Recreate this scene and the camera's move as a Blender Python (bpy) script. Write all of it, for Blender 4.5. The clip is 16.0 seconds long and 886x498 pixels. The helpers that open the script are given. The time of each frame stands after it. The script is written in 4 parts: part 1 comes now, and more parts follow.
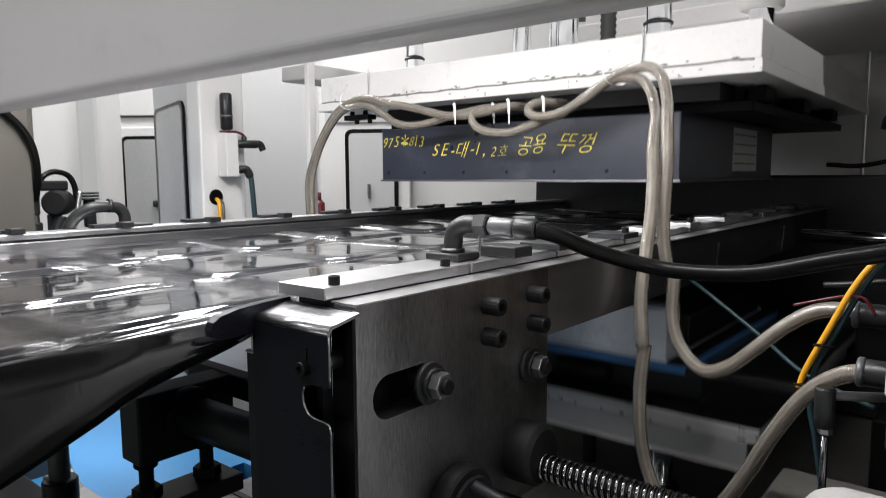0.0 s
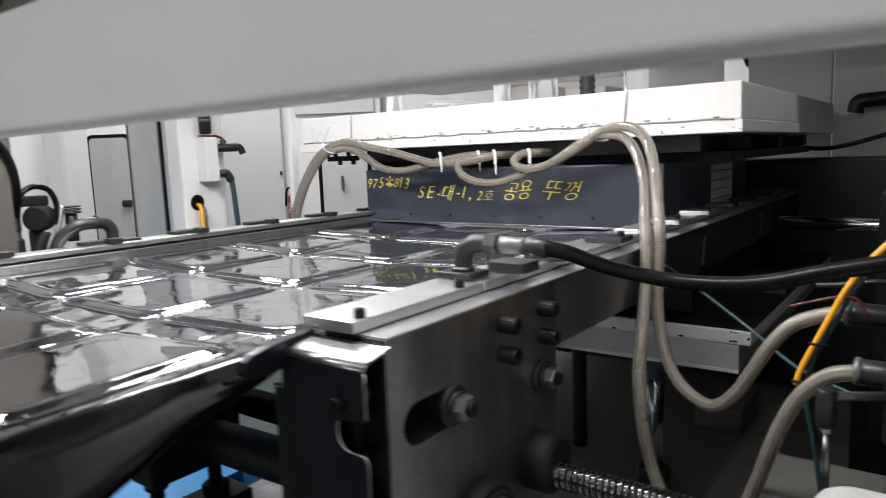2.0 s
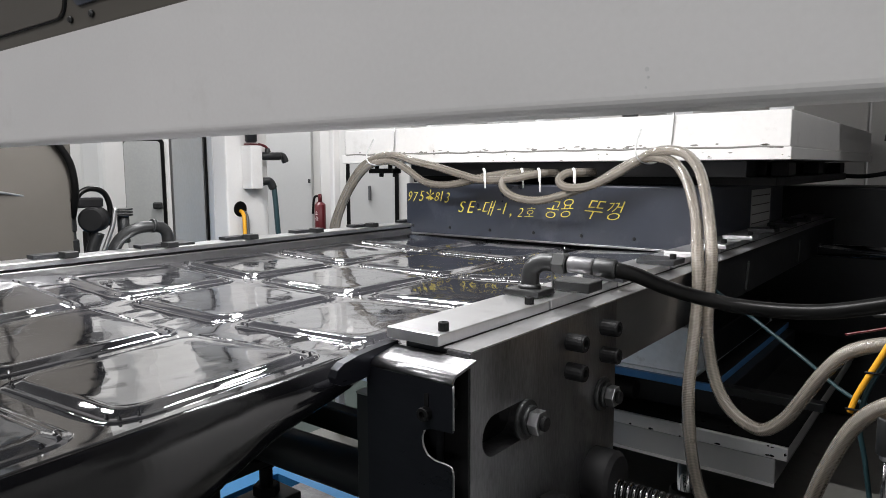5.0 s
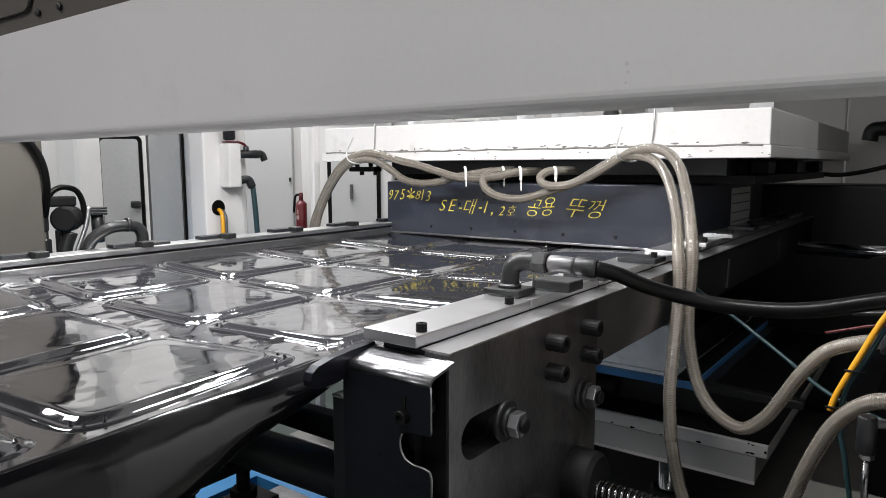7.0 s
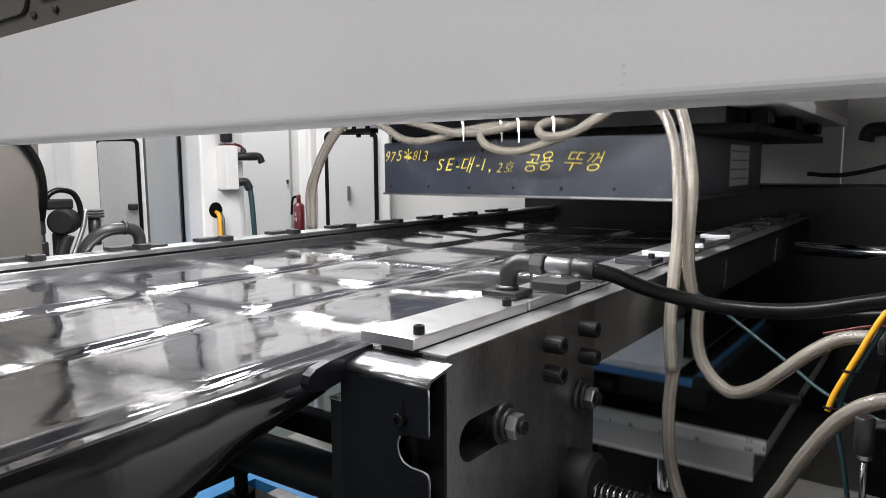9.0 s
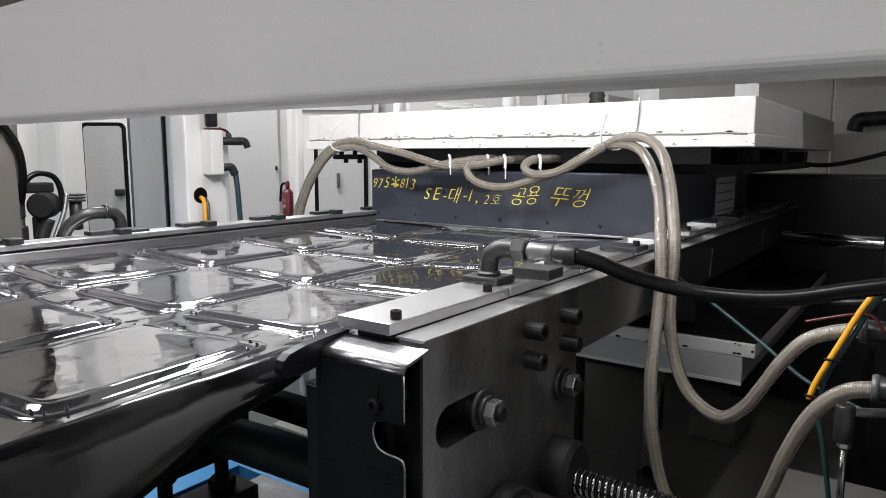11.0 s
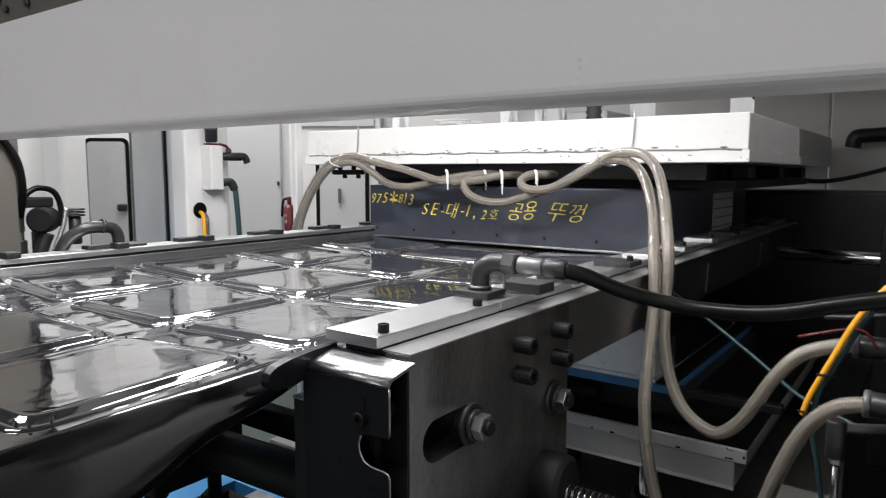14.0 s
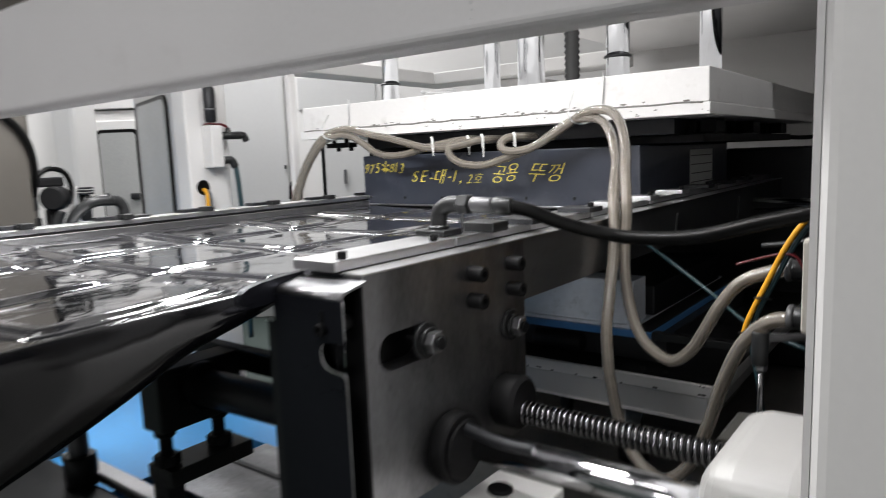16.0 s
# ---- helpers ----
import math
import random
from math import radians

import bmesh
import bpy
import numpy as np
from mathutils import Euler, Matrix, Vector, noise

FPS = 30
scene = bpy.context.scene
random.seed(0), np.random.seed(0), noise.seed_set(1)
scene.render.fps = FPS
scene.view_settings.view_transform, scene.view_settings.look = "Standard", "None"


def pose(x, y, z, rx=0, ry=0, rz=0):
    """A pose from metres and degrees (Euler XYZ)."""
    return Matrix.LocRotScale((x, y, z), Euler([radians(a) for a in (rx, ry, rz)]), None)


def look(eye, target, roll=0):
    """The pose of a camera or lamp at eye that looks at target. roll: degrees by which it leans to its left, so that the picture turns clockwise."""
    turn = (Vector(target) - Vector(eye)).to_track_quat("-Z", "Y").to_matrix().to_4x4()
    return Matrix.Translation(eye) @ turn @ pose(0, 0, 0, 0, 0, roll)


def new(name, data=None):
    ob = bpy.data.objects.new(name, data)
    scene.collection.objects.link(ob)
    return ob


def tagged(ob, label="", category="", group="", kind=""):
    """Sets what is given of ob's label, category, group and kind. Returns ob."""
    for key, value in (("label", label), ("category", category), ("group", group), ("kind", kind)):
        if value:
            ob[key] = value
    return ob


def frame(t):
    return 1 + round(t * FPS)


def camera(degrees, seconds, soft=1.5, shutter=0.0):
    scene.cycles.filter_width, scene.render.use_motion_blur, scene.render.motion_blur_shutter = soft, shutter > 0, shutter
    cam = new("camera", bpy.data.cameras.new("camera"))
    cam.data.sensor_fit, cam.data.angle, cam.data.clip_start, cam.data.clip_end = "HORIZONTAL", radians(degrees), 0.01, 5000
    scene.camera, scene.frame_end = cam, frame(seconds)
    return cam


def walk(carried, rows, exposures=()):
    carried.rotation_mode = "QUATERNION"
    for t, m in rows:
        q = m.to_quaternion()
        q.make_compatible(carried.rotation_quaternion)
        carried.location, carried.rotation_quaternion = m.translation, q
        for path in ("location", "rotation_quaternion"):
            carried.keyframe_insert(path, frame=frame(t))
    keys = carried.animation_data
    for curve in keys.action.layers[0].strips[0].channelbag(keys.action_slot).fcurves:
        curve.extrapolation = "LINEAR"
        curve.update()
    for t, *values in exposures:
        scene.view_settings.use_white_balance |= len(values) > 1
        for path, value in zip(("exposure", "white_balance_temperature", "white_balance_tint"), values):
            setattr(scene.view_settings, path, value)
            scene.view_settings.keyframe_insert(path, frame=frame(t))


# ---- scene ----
cam = camera(65.9, 16.0, soft=0.7, shutter=1.2)
PATH = [
    (0, (0.5218, 0.1477, 1.2298), (-0.7399, 1.6842, 1.0126), -0.29),
    (0.5, (0.5073, 0.1520, 1.2315), (-0.7220, 1.7100, 0.9831), 0.41),
    (1, (0.5080, 0.1619, 1.2340), (-0.6714, 1.7580, 0.9863), 0.44),
    (1.5, (0.5131, 0.1574, 1.2469), (-0.6751, 1.7443, 0.9821), -1.29),
    (2, (0.4843, 0.1069, 1.2829), (-0.7031, 1.6932, 1.0112), -2.17),
    (2.5, (0.4575, 0.0562, 1.2921), (-0.7547, 1.6180, 0.9897), -1.06),
    (3, (0.4480, 0.0362, 1.2997), (-0.7932, 1.5674, 0.9607), -2.79),
    (3.5, (0.4376, 0.0458, 1.3005), (-0.7769, 1.6040, 0.9889), -1.74),
    (4, (0.4407, 0.0358, 1.2986), (-0.7870, 1.5962, 1.0574), -0.42),
    (6.5, (0.4373, 0.0498, 1.2921), (-0.7567, 1.6361, 1.0506), -0.08),
    (7, (0.4354, 0.0539, 1.2931), (-0.7460, 1.6496, 1.0522), -0.20),
    (7.5, (0.4370, 0.0537, 1.2940), (-0.7436, 1.6520, 1.0666), -0.18),
    (8, (0.4363, 0.0538, 1.2936), (-0.7400, 1.6553, 1.0668), -0.14),
    (8.5, (0.4343, 0.0537, 1.2925), (-0.7412, 1.6547, 1.0583), -0.06),
    (9, (0.4356, 0.0547, 1.2938), (-0.7412, 1.6545, 1.0571), -0.36),
    (9.5, (0.4374, 0.0565, 1.2952), (-0.7416, 1.6528, 1.0463), -0.42),
    (10, (0.4353, 0.0618, 1.2885), (-0.7285, 1.6674, 1.0286), 0.04),
    (10.2, (0.4346, 0.0663, 1.2866), (-0.7149, 1.6801, 1.0137), 0.30),
    (12.5, (0.4553, 0.0761, 1.2895), (-0.7118, 1.6790, 1.0281), -0.38),
    (13, (0.4536, 0.0787, 1.2887), (-0.6998, 1.6921, 1.0304), -0.38),
    (13.5, (0.4536, 0.0795, 1.2871), (-0.6978, 1.6977, 1.0510), -0.01),
    (14, (0.4564, 0.0788, 1.2859), (-0.7086, 1.6890, 1.0618), 0.17),
    (14.5, (0.4641, 0.0778, 1.2716), (-0.7436, 1.6611, 1.0856), 1.57),
    (15, (0.5102, 0.1179, 1.2750), (-0.6524, 1.7312, 1.0610), -0.17),
    (15.5, (0.5482, 0.1076, 1.2643), (-0.6100, 1.7143, 0.9867), -1.25),
    (16, (0.5867, 0.0385, 1.2365), (-0.6153, 1.6139, 0.9658), -2.21),
]
EXPOSURE = [(0.0, 0.0), (1.5, 0.02), (3.0, 0.1), (4.0, 0.08), (6.5, 0.0), (7.3, 0.0), (8.0, 0.28), (8.5, 0.34), (9.2, 0.34), (9.6, 0.25), (10.2, 0.1), (12.5, 0.03), (14.0, 0.0), (16.0, -0.04)]
walk(cam, [(t, look(eye, target, roll)) for t, eye, target, roll in PATH], EXPOSURE)

# ---------------------------------------------------------------- light
world = bpy.data.worlds.new("hall_air")
scene.world = world
world.use_nodes = True
world.node_tree.nodes["Background"].inputs[0].default_value = (0.75, 0.8, 0.85, 1)
world.node_tree.nodes["Background"].inputs[1].default_value = 0.008
scene.view_settings.exposure = 0.0


def area_lamp(name, at, target, sx, sy, watts, color=(1.0, 0.99, 0.99)):
    lamp = bpy.data.lights.new(name, "AREA")
    lamp.shape, lamp.size, lamp.size_y, lamp.energy, lamp.color = "RECTANGLE", sx, sy, watts, color
    ob = new(name, lamp)
    ob.matrix_world = look(at, target)
    return ob


# unseen battens added to light the hall and, over the forming station, the platen
LAMPS = [
    ((-0.52, 0.74, 1.86), 1.4, 0.07, 28),
    ((-0.8, -1.9, 3.9), 2.4, 0.25, 96),
    ((1.9, -1.2, 3.9), 2.4, 0.25, 26),
    ((1.6, 1.5, 3.9), 1.2, 0.25, 74),
    ((-3.2, 2.6, 3.9), 2.4, 0.25, 148),
    ((-5.0, 0.4, 3.9), 2.4, 0.25, 108),
]
for at, sx, sy, watts in LAMPS:
    area_lamp("added_tube_light", (at[0], at[1], at[2] - 0.05), (at[0], at[1], 0.0), sx, sy, watts)

# fill flood added unseen on the wall behind, tilted low at the machine
FLOOD = (2.5, -4.6, 1.95)
area_lamp("fill_flood_light", FLOOD, (0.2, 1.2, 0.9), 1.2, 0.5, 58)


# ---------------------------------------------------------------- materials
def material(name, color, rough=0.5, metal=0.0, vary=0.12, scale=8.0, bump=0.0, fine=60.0, stretch=(1, 1, 1), dirt_haze=None, dirt_haze_amount=0.0, ior=1.5, rough_vary=0.1, coat=0.0):
    m = bpy.data.materials.new(name)
    m.use_nodes = True
    nt = m.node_tree
    n, l = nt.nodes, nt.links
    b = n["Principled BSDF"]
    b.inputs["Metallic"].default_value = metal
    b.inputs["IOR"].default_value = ior
    b.inputs["Coat Weight"].default_value = coat
    tc = n.new("ShaderNodeTexCoord")
    mp = n.new("ShaderNodeMapping")
    mp.inputs["Scale"].default_value = stretch
    l.new(tc.outputs["Object"], mp.inputs[0])
    big = n.new("ShaderNodeTexNoise")
    big.inputs["Scale"].default_value, big.inputs["Detail"].default_value = scale, 6
    small = n.new("ShaderNodeTexNoise")
    small.inputs["Scale"].default_value, small.inputs["Detail"].default_value = fine, 4
    l.new(mp.outputs[0], big.inputs[0])
    l.new(mp.outputs[0], small.inputs[0])
    ramp = n.new("ShaderNodeMapRange")
    ramp.inputs[1].default_value, ramp.inputs[2].default_value = 0.25, 0.75
    ramp.inputs[3].default_value, ramp.inputs[4].default_value = 1 - vary, 1 + vary
    mixn = n.new("ShaderNodeMix")
    mixn.data_type = "FLOAT"
    mixn.inputs[0].default_value = 0.35
    l.new(big.outputs[0], mixn.inputs[2])
    l.new(small.outputs[0], mixn.inputs[3])
    l.new(mixn.outputs[0], ramp.inputs[0])
    mul = n.new("ShaderNodeVectorMath")
    mul.operation = "SCALE"
    mul.inputs[0].default_value = color
    l.new(ramp.outputs[0], mul.inputs["Scale"])
    out = mul.outputs[0]
    if dirt_haze:
        spot = n.new("ShaderNodeTexNoise")
        spot.inputs["Scale"].default_value, spot.inputs["Detail"].default_value, spot.inputs["Roughness"].default_value = scale * 2.3, 8, 0.7
        l.new(tc.outputs["Object"], spot.inputs[0])
        edge = n.new("ShaderNodeMapRange")
        edge.inputs[1].default_value, edge.inputs[2].default_value = 0.62 - dirt_haze_amount * 0.2, 0.72
        l.new(spot.outputs[0], edge.inputs[0])
        amount = n.new("ShaderNodeMath")
        amount.operation = "MULTIPLY"
        amount.inputs[1].default_value = min(1.0, dirt_haze_amount)
        l.new(edge.outputs[0], amount.inputs[0])
        mc = n.new("ShaderNodeMix")
        mc.data_type = "RGBA"
        l.new(amount.outputs[0], mc.inputs[0])
        l.new(out, mc.inputs[6])
        mc.inputs[7].default_value = (*dirt_haze, 1)
        out = mc.outputs[2]
    l.new(out, b.inputs["Base Color"])
    rr = n.new("ShaderNodeMapRange")
    rr.inputs[3].default_value, rr.inputs[4].default_value = max(0.01, rough - rough_vary), min(1.0, rough + rough_vary)
    l.new(mixn.outputs[0], rr.inputs[0])
    l.new(rr.outputs[0], b.inputs["Roughness"])
    if bump:
        bp = n.new("ShaderNodeBump")
        bp.inputs["Strength"].default_value, bp.inputs["Distance"].default_value = bump, 0.002
        l.new(small.outputs[0], bp.inputs["Height"])
        l.new(bp.outputs[0], b.inputs["Normal"])
    return m


WHITE = material("cream_paint", (0.68, 0.67, 0.66), 0.42, vary=0.05, scale=3, bump=0.05, fine=140, dirt_haze=(0.4, 0.38, 0.34), dirt_haze_amount=0.12)
BEAM = material("grey_white_paint", (0.58, 0.57, 0.57), 0.45, vary=0.05, scale=4, bump=0.06, fine=160, dirt_haze=(0.34, 0.32, 0.3), dirt_haze_amount=0.16)
PLATEN = material("chipped_white_paint", (0.8, 0.79, 0.78), 0.4, vary=0.05, scale=5, bump=0.1, fine=80, dirt_haze=(0.28, 0.25, 0.2), dirt_haze_amount=0.22)
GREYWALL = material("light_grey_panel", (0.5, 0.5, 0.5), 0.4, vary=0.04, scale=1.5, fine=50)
STEEL = material("ground_steel", (0.36, 0.36, 0.37), 0.36, 1.0, vary=0.12, scale=9, bump=0.06, fine=70, stretch=(1, 1, 5), dirt_haze=(0.12, 0.11, 0.1), dirt_haze_amount=0.3)
PLATE = material("oiled_end_plate", (0.25, 0.25, 0.26), 0.32, 1.0, vary=0.6, scale=5, bump=0.16, fine=120, stretch=(1, 3, 0.6), dirt_haze=(0.05, 0.05, 0.05), dirt_haze_amount=0.45)
BRIGHT = material("milled_aluminium", (0.72, 0.72, 0.73), 0.32, 1.0, vary=0.06, scale=9, bump=0.06, fine=90, stretch=(1, 7, 1), dirt_haze=(0.3, 0.3, 0.3), dirt_haze_amount=0.15)
CHROME = material("hard_chrome", (0.72, 0.73, 0.75), 0.12, 1.0, vary=0.04, rough_vary=0.04)
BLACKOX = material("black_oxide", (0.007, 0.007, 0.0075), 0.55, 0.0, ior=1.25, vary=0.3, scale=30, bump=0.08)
BLACKMET = material("black_plate", (0.018, 0.019, 0.022), 0.42, 0.3, vary=0.3, scale=5, bump=0.06, fine=50, dirt_haze=(0.05, 0.05, 0.055), dirt_haze_amount=0.25)
# box patches are paler than the paint: hazy reflections put into its colour
BOXBLACK = material("blue_black_box_paint", (0.03, 0.036, 0.054), 0.3, 0.0, ior=1.7, vary=0.4, scale=4, bump=0.06, fine=14, dirt_haze=(0.11, 0.12, 0.15), dirt_haze_amount=0.45)
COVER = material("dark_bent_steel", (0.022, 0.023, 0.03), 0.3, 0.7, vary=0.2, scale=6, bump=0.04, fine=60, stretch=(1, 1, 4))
RUBBER = material("black_rubber", (0.003, 0.003, 0.003), 0.34, ior=1.25, vary=0.25, scale=20, bump=0.1)
MARGIN = material("smoked_film_edge", (0.005, 0.005, 0.006), 0.13, ior=1.5, vary=0.2, scale=3, rough_vary=0.08, bump=0.12, fine=7, stretch=(1, 6, 0.4))
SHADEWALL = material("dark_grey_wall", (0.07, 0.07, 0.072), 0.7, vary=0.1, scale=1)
SHEET = material("smoked_plastic_film", (0.03, 0.03, 0.034), 0.06, ior=2.0, coat=1.0, vary=0.2, scale=3, bump=0.6, fine=10, rough_vary=0.03)
_n, _l = SHEET.node_tree.nodes, SHEET.node_tree.links
_info, _far, _map = _n.new("ShaderNodeObjectInfo"), _n.new("ShaderNodeVectorMath"), [q for q in _n if q.bl_idname == "ShaderNodeMapping"][0]
_far.operation = "SCALE"
_far.inputs[0].default_value = (37.0, 23.0, 11.0)
_l.new(_info.outputs["Random"], _far.inputs["Scale"])
_l.new(_far.outputs[0], _map.inputs["Location"])
HOSE = material("braided_clear_hose", (0.38, 0.34, 0.29), 0.22, vary=0.14, scale=40, bump=0.0, coat=0.4)
HOSE.node_tree.nodes["Principled BSDF"].inputs["Transmission Weight"].default_value = 0.55


def braid(m, turns=4.0):
    """Fine crossed threads under a hose's skin, from its own turn-and-length coordinates."""
    n, l = m.node_tree.nodes, m.node_tree.links
    b = n["Principled BSDF"]
    tc, sep = n.new("ShaderNodeTexCoord"), n.new("ShaderNodeSeparateXYZ")
    l.new(tc.outputs["UV"], sep.inputs[0])

    def calc(op, p, q):
        k = n.new("ShaderNodeMath")
        k.operation = op
        for i, s in enumerate((p, q)):
            if isinstance(s, (int, float)):
                k.inputs[i].default_value = s
            else:
                l.new(s, k.inputs[i])
        return k.outputs[0]
    u, v = calc("MULTIPLY", sep.outputs[0], turns * math.tau), calc("MULTIPLY", sep.outputs[1], turns * 3.2 * math.tau)
    cross = calc("MULTIPLY", calc("SINE", calc("ADD", u, v), 0.0), calc("SINE", calc("SUBTRACT", u, v), 0.0))
    rng = n.new("ShaderNodeMapRange")
    rng.inputs[1].default_value, rng.inputs[2].default_value, rng.inputs[3].default_value, rng.inputs[4].default_value = -0.7, 0.7, 0.82, 1.2
    l.new(cross, rng.inputs[0])
    old = b.inputs["Base Color"].links[0].from_socket
    mul = n.new("ShaderNodeVectorMath")
    mul.operation = "SCALE"
    l.new(old, mul.inputs[0])
    l.new(rng.outputs[0], mul.inputs["Scale"])
    l.new(mul.outputs[0], b.inputs["Base Color"])
    bp = n.new("ShaderNodeBump")
    bp.inputs["Strength"].default_value, bp.inputs["Distance"].default_value = 0.35, 0.001
    l.new(cross, bp.inputs["Height"])
    l.new(bp.outputs[0], b.inputs["Normal"])


braid(HOSE)
YELLOW = material("yellow_tube", (0.75, 0.36, 0.02), 0.4, vary=0.1)
TEAL = material("teal_tube", (0.015, 0.042, 0.05), 0.4, vary=0.15)
GREENFLOOR = material("green_epoxy", (0.03, 0.045, 0.04), 0.45, vary=0.2, scale=2, dirt_haze=(0.06, 0.07, 0.06), dirt_haze_amount=0.3)
BLUE = material("blue_film", (0.07, 0.36, 0.78), 0.35, vary=0.1, scale=3)
BLUEPLATE = material("blue_plate_paint", (0.05, 0.17, 0.38), 0.35, vary=0.15, scale=6, dirt_haze=(0.1, 0.12, 0.14), dirt_haze_amount=0.3)
SILVERBLUE = material("worn_mould_base", (0.82, 0.87, 0.93), 0.4, 0.0, vary=0.12, scale=10, bump=0.1, dirt_haze=(0.08, 0.08, 0.08), dirt_haze_amount=0.35)
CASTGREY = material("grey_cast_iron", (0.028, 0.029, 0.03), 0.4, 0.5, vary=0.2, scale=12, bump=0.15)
PIPE = material("galvanised_pipe", (0.13, 0.13, 0.135), 0.42, 0.5, vary=0.2, scale=20, bump=0.1)
SCREW = material("oiled_screw_steel", (0.16, 0.16, 0.165), 0.14, 1.0, vary=0.2, scale=20)
RED = material("red_enamel", (0.09, 0.008, 0.012), 0.3, vary=0.1)
GLASS = material("dusty_grey_pane", (0.36, 0.365, 0.36), 0.15, vary=0.12, scale=2, rough_vary=0.06)
CHALK = material("yellow_paint_marker", (0.92, 0.76, 0.12), 0.6, vary=0.25, scale=60)
PAPER = material("paper_label", (0.8, 0.8, 0.78), 0.7, vary=0.08)
INK = material("grey_print", (0.15, 0.15, 0.15), 0.7)
BEIGE = material("beige_box_paint", (0.42, 0.4, 0.36), 0.45, vary=0.06, scale=4, dirt_haze=(0.25, 0.23, 0.2), dirt_haze_amount=0.15)
DRIVEPAINT = material("grey_white_drive_paint", (0.36, 0.355, 0.345), 0.4, vary=0.05, scale=4, dirt_haze=(0.25, 0.23, 0.2), dirt_haze_amount=0.15)
PANEL = material("brown_grey_panel", (0.08, 0.073, 0.064), 0.45, vary=0.06)
WIRE = material("galvanised_wire", (0.6, 0.6, 0.6), 0.35, 1.0)
BELLOWS = material("black_bellows", (0.03, 0.03, 0.03), 0.55, vary=0.3)
CONCRETE = material("grey_base_paint", (0.2, 0.195, 0.18), 0.5, vary=0.15, scale=8, dirt_haze=(0.05, 0.05, 0.05), dirt_haze_amount=0.35)

# slow waves in the film
nt = SHEET.node_tree
sn = nt.nodes.new("ShaderNodeTexNoise")
sn.inputs["Scale"].default_value, sn.inputs["Detail"].default_value = 12, 1.5
stc = nt.nodes.new("ShaderNodeTexCoord")
nt.links.new(stc.outputs["Object"], sn.inputs[0])
sb = nt.nodes.new("ShaderNodeBump")
sb.inputs["Strength"].default_value, sb.inputs["Distance"].default_value = 0.5, 0.007
nt.links.new(sn.outputs[0], sb.inputs["Height"])
nt.links.new(sb.outputs[0], nt.nodes["Principled BSDF"].inputs["Normal"])


# ---------------------------------------------------------------- builders
def box(bm, x0, x1, y0, y1, z0, z1, bevel=0.0, seg=2):
    vs = [bm.verts.new((x, y, z)) for z in (z0, z1) for y in (y0, y1) for x in (x0, x1)]
    fs = [bm.faces.new([vs[i] for i in q]) for q in ((0, 2, 3, 1), (4, 5, 7, 6), (0, 1, 5, 4), (1, 3, 7, 5), (3, 2, 6, 7), (2, 0, 4, 6))]
    if bevel:
        es = list({e for f in fs for e in f.edges})
        bmesh.ops.bevel(bm, geom=es, offset=bevel, segments=seg, profile=0.5, affect="EDGES")
    return bm


def boxm(*a, **k):
    return box(bmesh.new(), *a, **k)


def ring_frame(d):
    d = d.normalized()
    up = Vector((0, 0, 1)) if abs(d.z) < 0.95 else Vector((0, 1, 0))
    a = d.cross(up).normalized()
    return a, a.cross(d).normalized()


def rod(bm, p0, p1, r, seg=20, r1=None, bevel=0.0):
    p0, p1 = Vector(p0), Vector(p1)
    a, b = ring_frame(p1 - p0)
    d = (p1 - p0).normalized()
    r1 = r if r1 is None else r1
    stations = [(p0, r), (p1, r1)] if not bevel else [(p0, r - bevel), (p0 + d * bevel, r), (p1 - d * bevel, r1), (p1, r1 - bevel)]
    rings = []
    for p, rad in stations:
        rings.append([bm.verts.new(p + (a * math.cos(i * math.tau / seg) + b * math.sin(i * math.tau / seg)) * rad) for i in range(seg)])
    for u, v in zip(rings, rings[1:]):
        for i in range(seg):
            f = bm.faces.new((u[i], u[(i + 1) % seg], v[(i + 1) % seg], v[i]))
            f.smooth = seg > 8 and (not bevel or len(rings) == 2 or u is rings[1])
    bm.faces.new(list(reversed(rings[0])))
    bm.faces.new(rings[-1])
    return bm


def rodm(*a, **k):
    return rod(bmesh.new(), *a, **k)


def smooth_path(points, steps=8):
    ps = [Vector(p) for p in points]
    ps = [ps[0] * 2 - ps[1], *ps, ps[-1] * 2 - ps[-2]]
    out = []
    for i in range(1, len(ps) - 2):
        a, b, c, d = ps[i - 1 : i + 3]
        for k in range(steps):
            t = k / steps
            out.append(0.5 * (2 * b + (c - a) * t + (2 * a - 5 * b + 4 * c - d) * t * t + (3 * b - a - 3 * c + d) * t ** 3))
    out.append(ps[-2])
    return out


